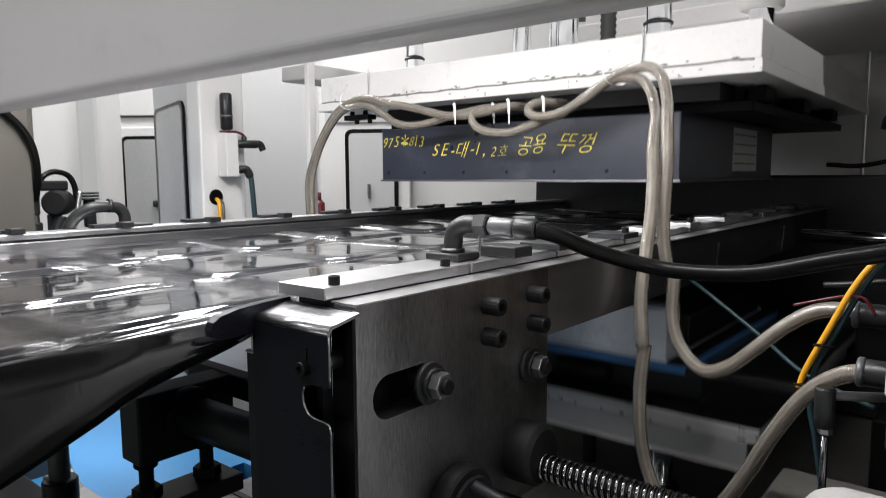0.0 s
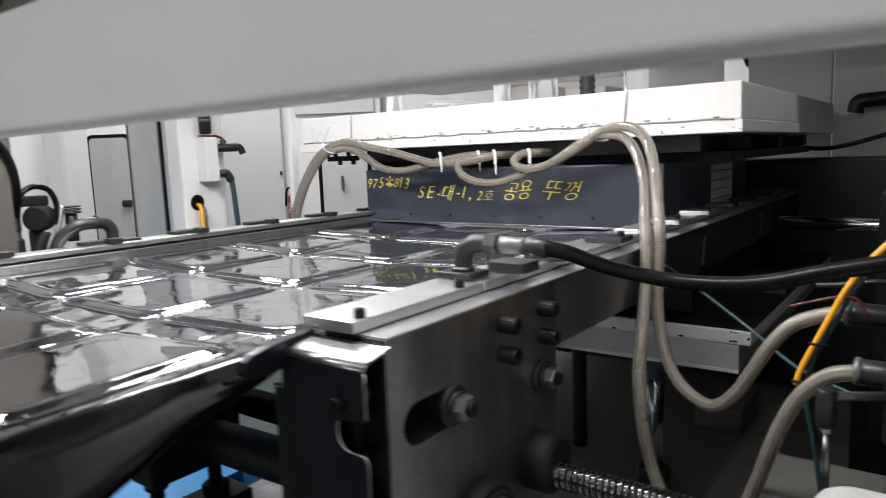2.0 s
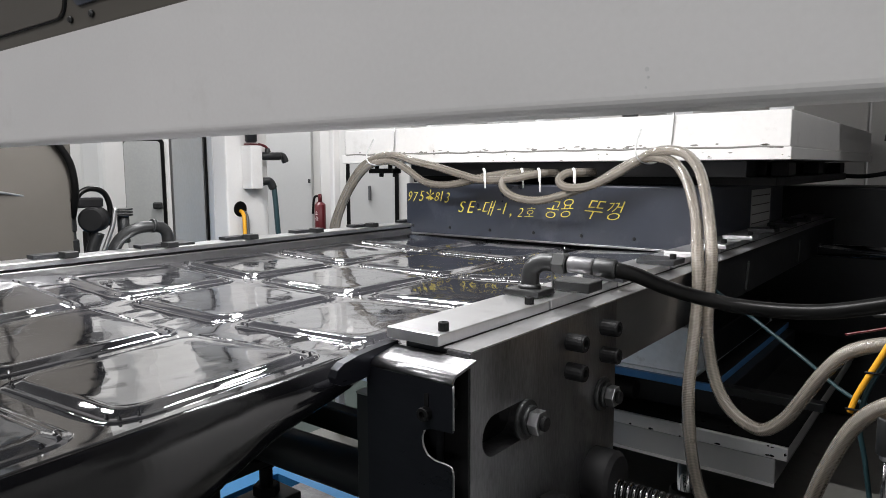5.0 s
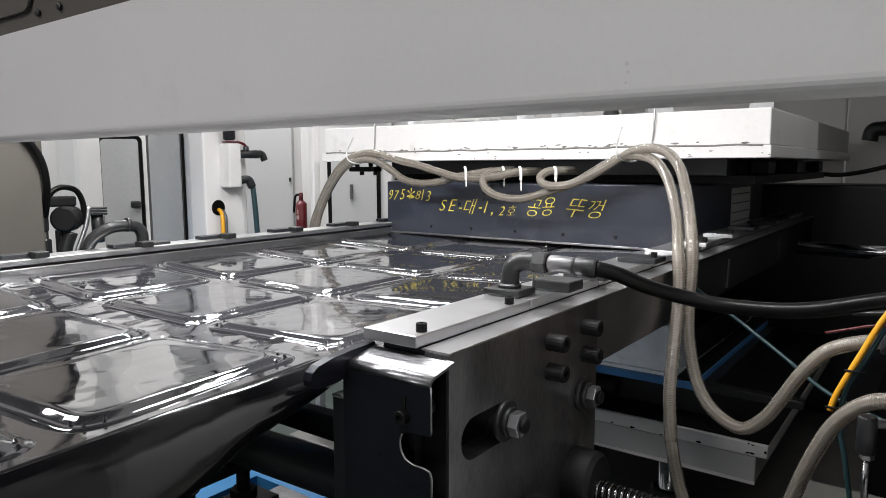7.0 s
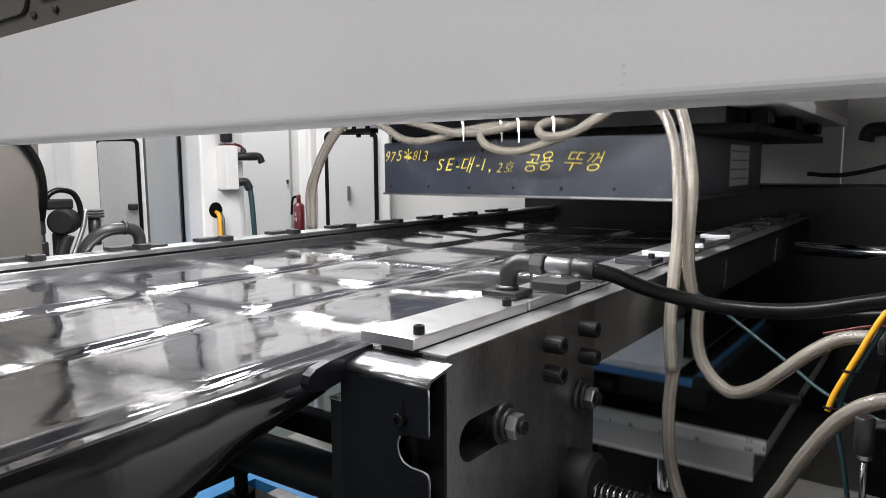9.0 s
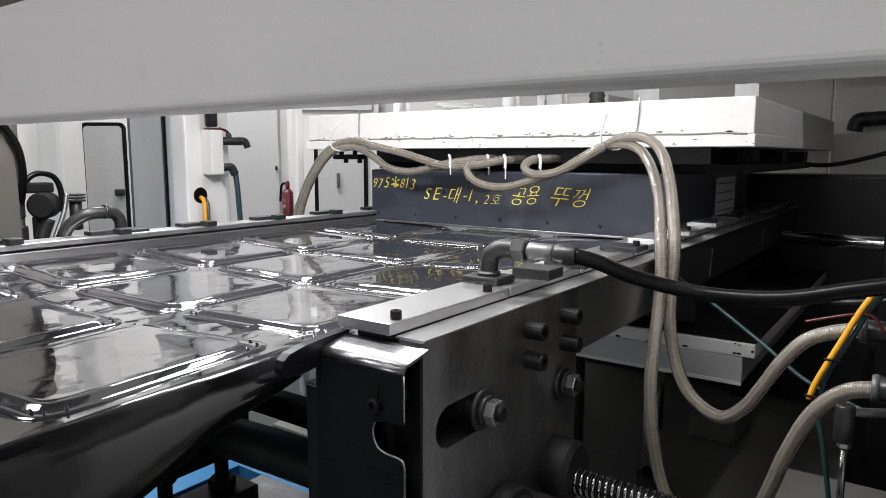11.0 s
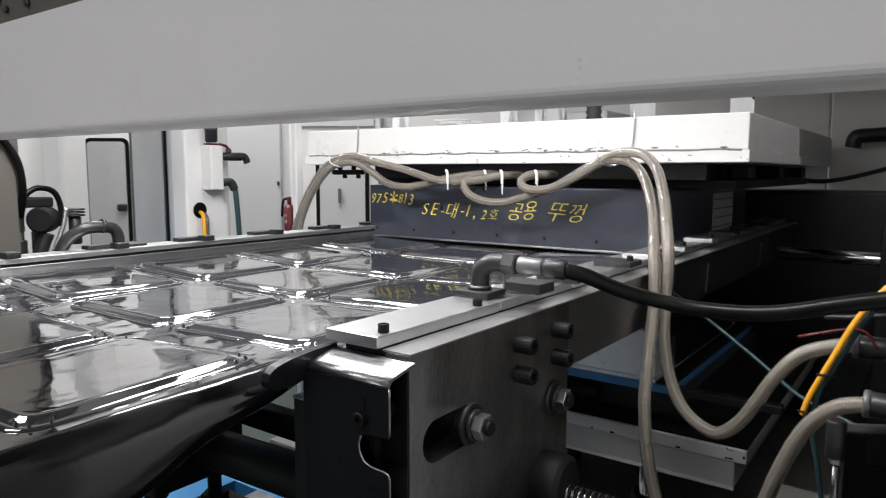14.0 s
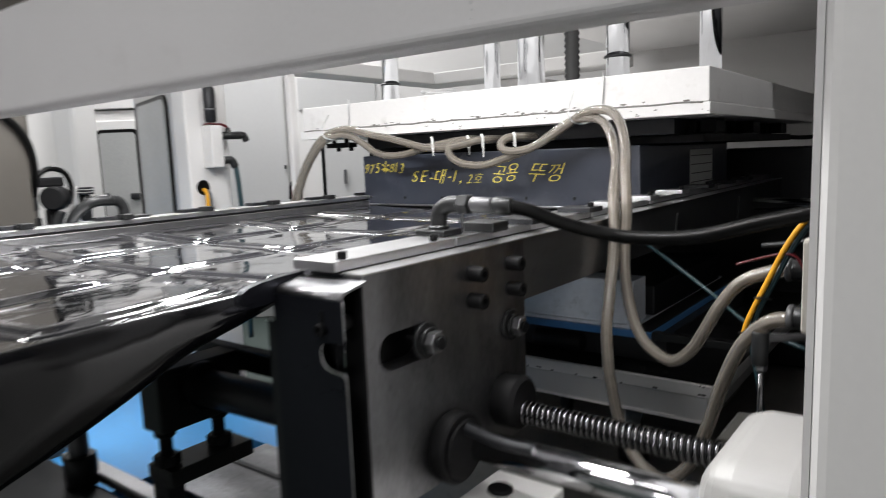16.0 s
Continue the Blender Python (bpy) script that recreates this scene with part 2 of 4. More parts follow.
def sweep(bm, points, r, seg=14, steps=8, rib=0.0):
    pts = smooth_path(points, steps)
    a, _ = ring_frame(pts[1] - pts[0])
    rings, run, uv = [], [0.0], bm.loops.layers.uv.verify()
    for p, q in zip(pts, pts[1:]):
        run.append(run[-1] + (q - p).length / (math.tau * r))
    for i, p in enumerate(pts):
        d = (pts[min(i + 1, len(pts) - 1)] - pts[max(i - 1, 0)]).normalized()
        a = (a - d * a.dot(d)).normalized()
        b = d.cross(a)
        rad = r * (1 + (rib if i % 2 else -rib))
        rings.append([bm.verts.new(p + (a * math.cos(k * math.tau / seg) + b * math.sin(k * math.tau / seg)) * rad) for k in range(seg)])
    for i, (u, v) in enumerate(zip(rings, rings[1:])):
        for k in range(seg):
            f = bm.faces.new((u[k], u[(k + 1) % seg], v[(k + 1) % seg], v[k]))
            f.smooth = True
            for lp, c in zip(f.loops, ((k, i), (k + 1, i), (k + 1, i + 1), (k, i + 1))):
                lp[uv].uv = (c[0] / seg, run[c[1]])
    bm.faces.new(list(reversed(rings[0])))
    bm.faces.new(rings[-1])
    return bm


def sweepm(*a, **k):
    return sweep(bmesh.new(), *a, **k)


def prism(bm, outline, axis, lo, hi):
    """A closed outline of 2D points pushed out along an axis ('x', 'y' or 'z')."""
    def at(p, w):
        return {"x": (w, p[0], p[1]), "y": (p[0], w, p[1]), "z": (p[0], p[1], w)}[axis]
    lows, highs = [bm.verts.new(at(p, lo)) for p in outline], [bm.verts.new(at(p, hi)) for p in outline]
    n = len(outline)
    for i in range(n):
        bm.faces.new((lows[i], lows[(i + 1) % n], highs[(i + 1) % n], highs[i]))
    bm.faces.new(list(reversed(lows)))
    bm.faces.new(highs)
    bmesh.ops.recalc_face_normals(bm, faces=bm.faces)
    return bm


def prismm(*a):
    return prism(bmesh.new(), *a)


def rounded(x0, x1, y0, y1, r, n=5):
    pts = []
    for cx, cy, s in ((x1 - r, y0 + r, -90), (x1 - r, y1 - r, 0), (x0 + r, y1 - r, 90), (x0 + r, y0 + r, 180)):
        for k in range(n + 1):
            a = radians(s + 90 * k / n)
            pts.append((cx + r * math.cos(a), cy + r * math.sin(a)))
    return pts


def mesh_of(name, bm, mat):
    me = bpy.data.meshes.new(name)
    bm.to_mesh(me)
    bm.free()
    me.materials.append(mat)
    return me


def thing(name, at, label, category, group="", kind=""):
    ob = new(name)
    ob.location = at
    ob.empty_display_size = 0.1
    return tagged(ob, label, category, group, kind)


def root_of(ob):
    while ob.parent:
        ob = ob.parent
    return ob


def part(name, bm, mat, parent, label=""):
    """Links a bmesh, built in world places, as one mesh under a thing or a part."""
    bmesh.ops.translate(bm, verts=bm.verts, vec=-root_of(parent).location)
    ob = new(name, mesh_of(name, bm, mat))
    ob.parent = parent
    return tagged(ob, label)


def piece(name, me, parent, at, turn=0.0):
    """One more object on a shared mesh, under a thing; at is a world place."""
    ob = new(name, me)
    ob.parent = parent
    ob.location = Vector(at) - root_of(parent).location
    ob.rotation_euler = (0, 0, radians(turn))
    return ob


def solid(name, bm, mat, label, category, group="", kind="", at=None):
    """A thing of one mesh, its origin at the middle of its base."""
    lo = [min(v.co[i] for v in bm.verts) for i in range(3)]
    hi = [max(v.co[i] for v in bm.verts) for i in range(3)]
    base = Vector(at) if at else Vector(((lo[0] + hi[0]) / 2, (lo[1] + hi[1]) / 2, lo[2]))
    bmesh.ops.translate(bm, verts=bm.verts, vec=-base)
    ob = new(name, mesh_of(name, bm, mat))
    ob.location = base
    return tagged(ob, label, category, group, kind)


def chips(bm, x0, x1, y, z0, z1, count, seed, size=0.006):
    """Ragged flakes lying on a face that looks along -y."""
    rng = random.Random(seed)
    for _ in range(count):
        cx, cz, w, h = rng.uniform(x0, x1), rng.uniform(z0, z1), size * rng.uniform(0.4, 2.2), size * rng.uniform(0.25, 0.7)
        prism(bm, [(cx + w * rng.uniform(0.5, 1) * math.cos(a), cz + h * rng.uniform(0.4, 1) * math.sin(a)) for a in [k * math.tau / 7 for k in range(7)]], "y", y - 0.0006, y)
    return bm


def hexhead(bm, c, axis, r, h):
    c, d = Vector(c), Vector(axis)
    return rod(bm, c, c + d * h, r, 6, bevel=0.001)


def sockethead(bm, c, axis, r, h):
    """A socket cap screw's head, hollow at the top."""
    c, d = Vector(c), Vector(axis).normalized()
    a, b = ring_frame(d)
    seg = 18
    prof = [(0.0, r), (h * 0.9, r), (h, r * 0.9), (h, r * 0.5), (h * 0.45, r * 0.5)]
    rings = [[bm.verts.new(c + d * z + (a * math.cos(i * math.tau / seg) + b * math.sin(i * math.tau / seg)) * rad) for i in range(seg)] for z, rad in prof]
    for u, v in zip(rings, rings[1:]):
        for i in range(seg):
            bm.faces.new((u[i], u[(i + 1) % seg], v[(i + 1) % seg], v[i]))
    bm.faces.new(rings[-1])
    bm.faces.new(list(reversed(rings[0])))
    return bm


# ---------------------------------------------------------------- hall
F7, R7, EYE7 = Vector((-0.595, 0.8037, 0)), Vector((0.8037, 0.595, 0)), Vector((0.4354, 0.0539, 0))
YAW7 = math.degrees(math.atan2(R7.y, R7.x))


def back(u, d, z):
    """A place before the hall's back wall: u along it, d towards it."""
    p = EYE7 + R7 * u + F7 * d
    return Vector((p.x, p.y, z))


def back_box(u0, u1, d0, d1, z0, z1, bevel=0.0):
    bm = boxm(u0, u1, d0, d1, z0, z1, bevel=bevel)
    m = Matrix(((R7.x, F7.x, 0, EYE7.x), (R7.y, F7.y, 0, EYE7.y), (0, 0, 1, 0), (0, 0, 0, 1)))
    bmesh.ops.transform(bm, matrix=m, verts=bm.verts)
    return bm


def back_prism(outline, d0, d1):
    bm = prismm(outline, "y", d0, d1)
    m = Matrix(((R7.x, F7.x, 0, EYE7.x), (R7.y, F7.y, 0, EYE7.y), (0, 0, 1, 0), (0, 0, 0, 1)))
    bmesh.ops.transform(bm, matrix=m, verts=bm.verts)
    return bm


solid("floor", boxm(-9, 7, -5, 11, -0.1, 0.0), GREENFLOOR, "dark green epoxy factory floor, slightly worn", "floor", kind="structure")
# ceiling is out of view, dark so the film mirrors less light
solid("ceiling", boxm(-9, 7, -5, 11, 4.2, 4.3), SHADEWALL, "unseen hall ceiling, coloured dark to dim the film's reflections", "ceiling", kind="structure")
solid("wall_back", back_box(-9, 9, 5.3, 5.45, 0.0, 2.35), WHITE, "cream-white insulated panel wall behind the machine", "wall", kind="structure")
# unseen dark wall added above the cream panels to darken the film's reflections
solid("wall_upper", back_box(-9, 9, 5.3, 5.45, 2.351, 4.2), SHADEWALL, "dark upper wall added unseen to dim the film's reflections", "wall", kind="structure")
solid("wall_south", boxm(-9, 7, -5.1, -5.0, 0, 4.2), GREYWALL, "plain grey wall closing the hall", "wall", kind="structure")
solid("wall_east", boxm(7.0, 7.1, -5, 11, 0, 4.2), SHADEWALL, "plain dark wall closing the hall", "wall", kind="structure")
solid("wall_west", boxm(-9.1, -9.0, -5, 11, 0, 4.2), WHITE, "plain cream wall closing the hall", "wall", kind="structure")
# housings out of view for the added battens
for at, sx, sy, watts in LAMPS:
    lamp = thing("added_ceiling_light", (at[0], at[1], at[2]), "unseen white fluorescent batten added to light the machine", "lamp", "ceiling lights")
    part("housing", boxm(at[0] - sx / 2, at[0] + sx / 2, at[1] - sy / 2, at[1] + sy / 2, at[2], at[2] + 0.06, bevel=0.005), WHITE, lamp)
    part("hanger", rodm((at[0], at[1], at[2] + 0.06), (at[0], at[1], 4.2), 0.006, 8), WIRE, lamp)
# unseen housing added behind the fill flood
flood = thing("fill_flood_light", (FLOOD[0], -4.99, FLOOD[2]), "unseen grey flood housing added for the fill light on the machine", "lamp")
part("housing", boxm(1.9, 3.1, -4.8, -4.7, 1.7, 2.2, bevel=0.01), GREYWALL, flood)
part("arm", rodm((2.5, -4.995, 1.95), (2.5, -4.8, 1.95), 0.02, 12), CASTGREY, flood)
# back wall: cabinet doors, columns, panels
door = thing("door_1", back(-2.4, 5.0, 0), "cream cabinet door with a grey pane in a black gasket", "door", kind="structure")
part("frame", back_box(-2.64, -2.1, 5.03, 5.3, 0, 1.66, bevel=0.008), WHITE, door)
part("leaf", back_box(-2.58, -2.14, 4.99, 5.03, 0.05, 1.585, bevel=0.006), WHITE, door)
part("gasket", back_prism(rounded(-2.49, -2.17, 0.5, 1.52, 0.045), 4.98, 4.99), RUBBER, door)
part("pane", back_prism(rounded(-2.465, -2.195, 0.525, 1.495, 0.03), 4.972, 4.981), GLASS, door)
part("handle", back_box(-2.26, -2.19, 4.94, 4.973, 1.0, 1.05, bevel=0.012), CASTGREY, door)
part("head_panel", back_box(-2.64, -2.1, 5.0, 5.3, 1.67, 2.35, bevel=0.006), WHITE, door)
part("bracket", back_box(-2.61, -2.585, 4.985, 5.0, 1.69, 1.78, bevel=0.002), PIPE, door)
solid("wall_column", back_box(-2.82 * 0.86, -2.64 * 0.86, 4.3, 4.6, 0, 2.35, bevel=0.03), WHITE, "cream boxed steel column before the cabinets", "column", kind="structure")
solid("wall_column", back_box(-2.1, -1.9, 5.0, 5.3, 0, 2.35, bevel=0.02), WHITE, "cream boxed steel column beside the cabinet", "column", kind="structure")
solid("wall_panel", back_box(-1.85, -1.14, 5.22, 5.3, 0.1, 2.3, bevel=0.006), GREYWALL, "light grey sheet panel on the back wall", "panel", kind="structure")
part("hinge", back_box(-1.165, -1.15, 5.2, 5.221, 1.18, 1.21), CASTGREY, bpy.data.objects["wall_panel"])
solid("trim", boxm(-1.318, -1.296, 1.66, 1.69, 0, 2.4, bevel=0.004), WHITE, "slim cream upright beside the press", "post")
win = thing("window_1", back(-0.7, 5.2, 0.2), "white framed cabinet front with a black-sealed door", "window", kind="structure")
part("window_frame", back_box(-1.07, -0.38, 5.2, 5.3, 0.2, 1.9, bevel=0.01), WHITE, win)
part("upper_panel", back_box(-1.02, -0.43, 5.185, 5.2, 1.62, 1.86, bevel=0.004), GREYWALL, win)
part("gasket", back_prism(rounded(-0.87, -0.47, 0.4, 1.57, 0.05), 5.185, 5.2), RUBBER, win)
part("pane", back_prism(rounded(-0.84, -0.5, 0.43, 1.54, 0.035), 5.176, 5.186), GREYWALL, win)
part("handle", back_box(-0.7, -0.68, 5.15, 5.177, 1.05, 1.16, bevel=0.004), PIPE, win)

# open guard door of the machine's side
guard = thing("door_2", (-1.81, 1.51, 0.0), "cream guard door standing open with a tall grey pane", "door", kind="structure")
GA, GB = Vector((-2.3, 1.66, 0)), Vector((-1.81, 1.51, 0))
GM = Matrix.Translation(GA) @ pose(0, 0, 0, 0, 0, math.degrees(math.atan2(GB.y - GA.y, GB.x - GA.x)))
GW = (GB - GA).length
for nm, bm, mt in (
    ("leaf", boxm(-0.05, GW + 0.06, -0.0, 0.03, 0.05, 1.62, bevel=0.006), WHITE),
    ("gasket", prismm(rounded(0.0, GW, 0.45, 1.506, 0.05), "y", -0.01, 0.0), RUBBER),
    ("pane", prismm(rounded(0.055, GW - 0.016, 0.47, 1.49, 0.04), "y", -0.013, -0.009), GLASS),
):
    bmesh.ops.transform(bm, matrix=GM, verts=bm.verts)
    part(nm, bm, mt, guard)

ext = thing("fire_extinguisher", back(-1.06, 5.1, 0.62), "red fire extinguisher with white writing by the cabinet", "extinguisher")
ec = back(-1.06, 5.12, 0)
part("cylinder", rodm((ec.x, ec.y, 0.62), (ec.x, ec.y, 1.04), 0.041, 20, bevel=0.02), RED, ext)
part("valve", rodm((ec.x, ec.y, 1.035), (ec.x, ec.y, 1.1), 0.016, 12, bevel=0.005), RED, ext)
part("hose", sweepm([(ec.x, ec.y, 1.085), (ec.x - 0.04, ec.y - 0.02, 1.07), (ec.x - 0.05, ec.y - 0.03, 0.95)], 0.009), RUBBER, ext)

# the machine's standing frame
fm = thing("forming_machine", (0.0, 2.4, 0.0), "cream and black thermoforming machine frame and panels", "machine")
part("rear_panel", boxm(-0.75, 0.075, 3.3, 3.34, 0.9, 1.73, bevel=0.004), WHITE, fm, "cream sheet panel")
part("rear_panel", boxm(0.083, 1.6, 3.3, 3.34, 0.9, 1.73, bevel=0.004), WHITE, fm, "cream sheet panel")
part("header", boxm(-0.8, 1.7, 3.15, 3.4, 1.735, 2.3, bevel=0.01), WHITE, fm, "cream boxed header")
part("header_strip", boxm(0.1, 1.6, 3.285, 3.299, 1.66, 1.725, bevel=0.002), WHITE, fm)
part("heater_hood", boxm(-1.19, 1.24, 2.92, 3.2, 0.36, 1.22, bevel=0.01), BLACKMET, fm, "black heater hood")
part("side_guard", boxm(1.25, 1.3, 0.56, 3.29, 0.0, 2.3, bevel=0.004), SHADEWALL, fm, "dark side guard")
# unseen sheet added to keep lamp light off the hoses below
part("shade_sheet", boxm(0.62, 1.3, 1.0, 2.3, 2.3, 2.34, bevel=0.004), WHITE, fm)
part("corner_post", boxm(-1.78, -1.42, 0.62, 0.86, 0.0, 2.6, bevel=0.012), PANEL, fm, "beige-grey boxed corner post")
part("post_cover", boxm(-1.419, -1.4, 0.66, 0.84, 0.0, 2.6, bevel=0.004), PANEL, fm)
part("corner_post", boxm(0.75, 1.0, 2.9, 3.1, 1.221, 2.3, bevel=0.012), WHITE, fm)

# ---------------------------------------------------------------- machine frame
beam = thing("cross_beam", (-0.5, 0.65, 1.337), "grey-white painted machine cross beam with a rounded lower edge", "beam")
prof = [(0.562, 1.337), *[(0.562 - 0.012 * math.sin(k * math.pi / 12), 1.349 - 0.012 * math.cos(k * math.pi / 12)) for k in range(1, 7)], (0.55, 1.507), (0.585, 1.507), (0.585, 1.337)]
part("body", prismm(prof, "x", -1.9, 0.62), BEAM, beam)
part("upper_panel", boxm(-1.9, 0.62, 0.562, 0.6, 1.511, 1.95, bevel=0.004), PANEL, beam, "brown-grey upper cover panel")
part("inset_gasket", prismm(rounded(-1.25, -0.728, 1.535, 1.78, 0.03), "y", 0.558, 0.562), BLACKMET, beam)
part("inset_panel", prismm(rounded(-1.248, -0.73, 1.537, 1.778, 0.029), "y", 0.5555, 0.559), PANEL, beam)
part("display_window", prismm(rounded(-0.7, -0.2, 1.547, 1.78, 0.02), "y", 0.5575, 0.562), BOXBLACK, beam, "dark blue-black display window")
for x in (-1.3, -0.715, -0.645, -0.4, -0.15):
    part("screw", rodm((x, 0.562, 1.53), (x, 0.556, 1.53), 0.006, 12, bevel=0.002), CASTGREY, beam)
for x, z, r in ((0.2385, 1.3615, 0.0012), (0.2375, 1.3675, 0.0018), (0.237, 1.354, 0.001)):
    part("stain", rodm((x, 0.5503, z), (x, 0.5495, z), r, 10), GREYWALL, beam, "small grey scuff mark")

side = thing("side_housing", (0.85, 0.78, 0.0), "cream sheet-metal side housing standing beside the drive", "housing")
part("body", boxm(0.51, 1.2, 0.55, 1.0, 0.0, 2.3, bevel=0.012, seg=3), WHITE, side)
part("edge_trim", boxm(0.505, 0.51, 0.56, 0.99, 0.005, 2.295), BEAM, side)

# valve column left of the line
vc = thing("valve_column", (-1.56, 1.5, 0), "cream machine post with a cable hole and air valve", "post")
part("post", boxm(-1.6, -1.523, 1.392, 1.56, 0.0, 2.4, bevel=0.006), WHITE, vc)
part("grommet", rodm((-1.5235, 1.44, 1.158), (-1.519, 1.44, 1.158), 0.026, 24, bevel=0.002), RUBBER, vc)
part("valve_box", boxm(-1.523, -1.47, 1.452, 1.5, 1.225, 1.37, bevel=0.004), WHITE, vc)
part("lever", boxm(-1.505, -1.475, 1.45, 1.505, 1.372, 1.377, bevel=0.002), RED, vc, "red valve lever")
part("lever_end", sweepm([(-1.49, 1.5, 1.376), (-1.486, 1.525, 1.368), (-1.482, 1.54, 1.35)], 0.0045, 8), RED, vc)
part("valve_cap", rodm((-1.482, 1.53, 1.335), (-1.482, 1.53, 1.362), 0.009, 12, bevel=0.002), CASTGREY, vc)
part("filter_bowl", rodm((-1.49, 1.47, 1.38), (-1.49, 1.47, 1.5), 0.02, 16, bevel=0.005), BLACKMET, vc)
part("bowl_band", rodm((-1.49, 1.47, 1.42), (-1.49, 1.47, 1.428), 0.0215, 16), PIPE, vc)
part("valve_body", rodm((-1.49, 1.5, 1.335), (-1.47, 1.575, 1.335), 0.014, 14, bevel=0.003), CASTGREY, vc)
part("spout", sweepm([(-1.475, 1.56, 1.338), (-1.47, 1.585, 1.335), (-1.468, 1.595, 1.315)], 0.012), CASTGREY, vc)
part("lower_fitting", sweepm([(-1.49, 1.49, 1.245), (-1.48, 1.53, 1.25), (-1.475, 1.545, 1.225)], 0.014), CASTGREY, vc)
solid("cable", sweepm([(-1.54, 1.45, 1.145), (-1.505, 1.45, 1.14), (-1.492, 1.446, 1.08), (-1.495, 1.445, 0.8)], 0.006), PIPE, "grey cable coming out of the hole", "cable")
solid("air_tube", sweepm([(-1.475, 1.545, 1.24), (-1.47, 1.55, 1.15), (-1.472, 1.56, 0.95), (-1.48, 1.56, 0.6)], 0.009), TEAL, "teal air tube hanging from the valve", "tube")
solid("cable", sweepm([(-1.54, 1.442, 1.15), (-1.505, 1.437, 1.145), (-1.49, 1.432, 1.09), (-1.495, 1.43, 0.8)], 0.0065), YELLOW, "yellow cable coming out of the hole", "cable")

# ---------------------------------------------------------------- plastic web
PITCH, FEED = 0.275, 0.858
COLS = [-0.875, -0.575, -0.275]
SZ = 1.066


def film_z(x, y):
    """The film hangs between the rails, and deeper where it has left them."""
    u = (x + 0.57) / 0.46
    free = min(1.0, max(0.0, (0.74 - y) / 0.2))
    free = free * free * (3 - 2 * free)
    held = 1.063 + 0.013 * u * u
    loose = 1.06 + 0.022 * u * u - 0.04 * max(0.0, 0.55 - y)
    return held + (loose - held) * free


web = thing("plastic_web", (-0.5625, 0.9, SZ), "glossy dark plastic film with rows of formed lids", "plastic sheet")
bm = bmesh.new()
nx, ny = 36, 190
X0, X1, Y0, Y1 = -1.03, -0.11, -1.4, 3.6
grid = []
for j in range(ny + 1):
    y = Y0 + (Y1 - Y0) * j / ny
    grid.append([])
    for i in range(nx + 1):
        x = X0 + (X1 - X0) * i / nx
        pull = 0.0022 * math.exp(-((y - 0.6) / 0.05) ** 2) * math.sin((x + 0.4 * y) * 62)
        grid[-1].append(bm.verts.new((x, y, film_z(x, y) + pull + 0.0006 * math.sin(j * 0.9 + i) * math.sin(i * 0.7))))
for j in range(ny):
    for i in range(nx):
        f = bm.faces.new((grid[j][i], grid[j][i + 1], grid[j + 1][i + 1], grid[j + 1][i]))
        f.smooth = True
part("film", bm, SHEET, web)


def lid_mesh(seed):
    """One formed lid: a low flange, a sloping wall and an uneven top, with rounded corners and corner lugs."""
    bm = bmesh.new()
    rng = random.Random(seed)
    w, h = 0.139, 0.128
    levels = [(-0.003, -0.006, 0.03), (0.0, 0.0, 0.03), (0.002, 0.0018, 0.029), (0.0085, 0.002, 0.027), (0.0105, 0.0025, 0.026), (0.018, 0.006, 0.024), (0.0205, 0.0071, 0.023), (0.023, 0.0073, 0.022), (0.0265, 0.0068, 0.021), (0.032, 0.0062, 0.02), (0.043, 0.0061, 0.017), (0.058, 0.0063, 0.014), (0.075, 0.0062, 0.012), (0.095, 0.0065, 0.01)]
    a, b, c = rng.uniform(0, 6), rng.uniform(0, 6), rng.uniform(0.5, 1.0)
    rings = []
    for k, (inset, z, r) in enumerate(levels):
        ring = []
        for x, y in rounded(-w + inset, w - inset, -h + inset, h - inset, r, 6):
            warp = 0.0005 * c * math.sin(x * 45 + a) * math.sin(y * 38 + b) if k > 8 else 0.0
            ring.append(bm.verts.new((x, y, z + warp)))
        rings.append(ring)
    n = len(rings[0])
    for u, v in zip(rings, rings[1:]):
        for i in range(n):
            f = bm.faces.new((u[i], u[(i + 1) % n], v[(i + 1) % n], v[i]))
            f.smooth = True
    f = bm.faces.new(rings[-1])
    f.smooth = True
    for sx in (-1, 1):
        for sy in (-1, 1):
            for dx, dy in ((0.0, 0.0), (0.016, -0.004), (-0.005, 0.016)):
                px, py = sx * (w - 0.0155 - dx), sy * (h - 0.0155 - dy)
                rod(bm, (px, py, 0.001), (px - sx * 0.001, py - sy * 0.001, 0.0048 + rng.uniform(0, 0.0015)), 0.0022, 8, 0.0014)
    return mesh_of("lid", bm, SHEET)


LIDS = [lid_mesh(k) for k in range(4)]
lids = []
for batch in range(-1, 3):
    for k in range(3):
        for i, x in enumerate(COLS):
            y = 0.745 + PITCH * k + FEED * batch
            ob = piece("lid", LIDS[(k * 3 + i + batch) % 4], web, (x, y, film_z(x, y)))
            lids.append((ob, x, y))

# past the rail's end the film's edge folds over and hangs back under it
bm = bmesh.new()
rows = []
DROOP = [(0.66, 1.075), (0.6, 1.064), (0.57, 1.055), (0.5, 1.038), (0.45, 1.024), (0.4, 1.002), (0.35, 0.982), (0.31, 0.966), (0.26, 0.95), (0.1, 0.885), (-1.4, 0.7)]
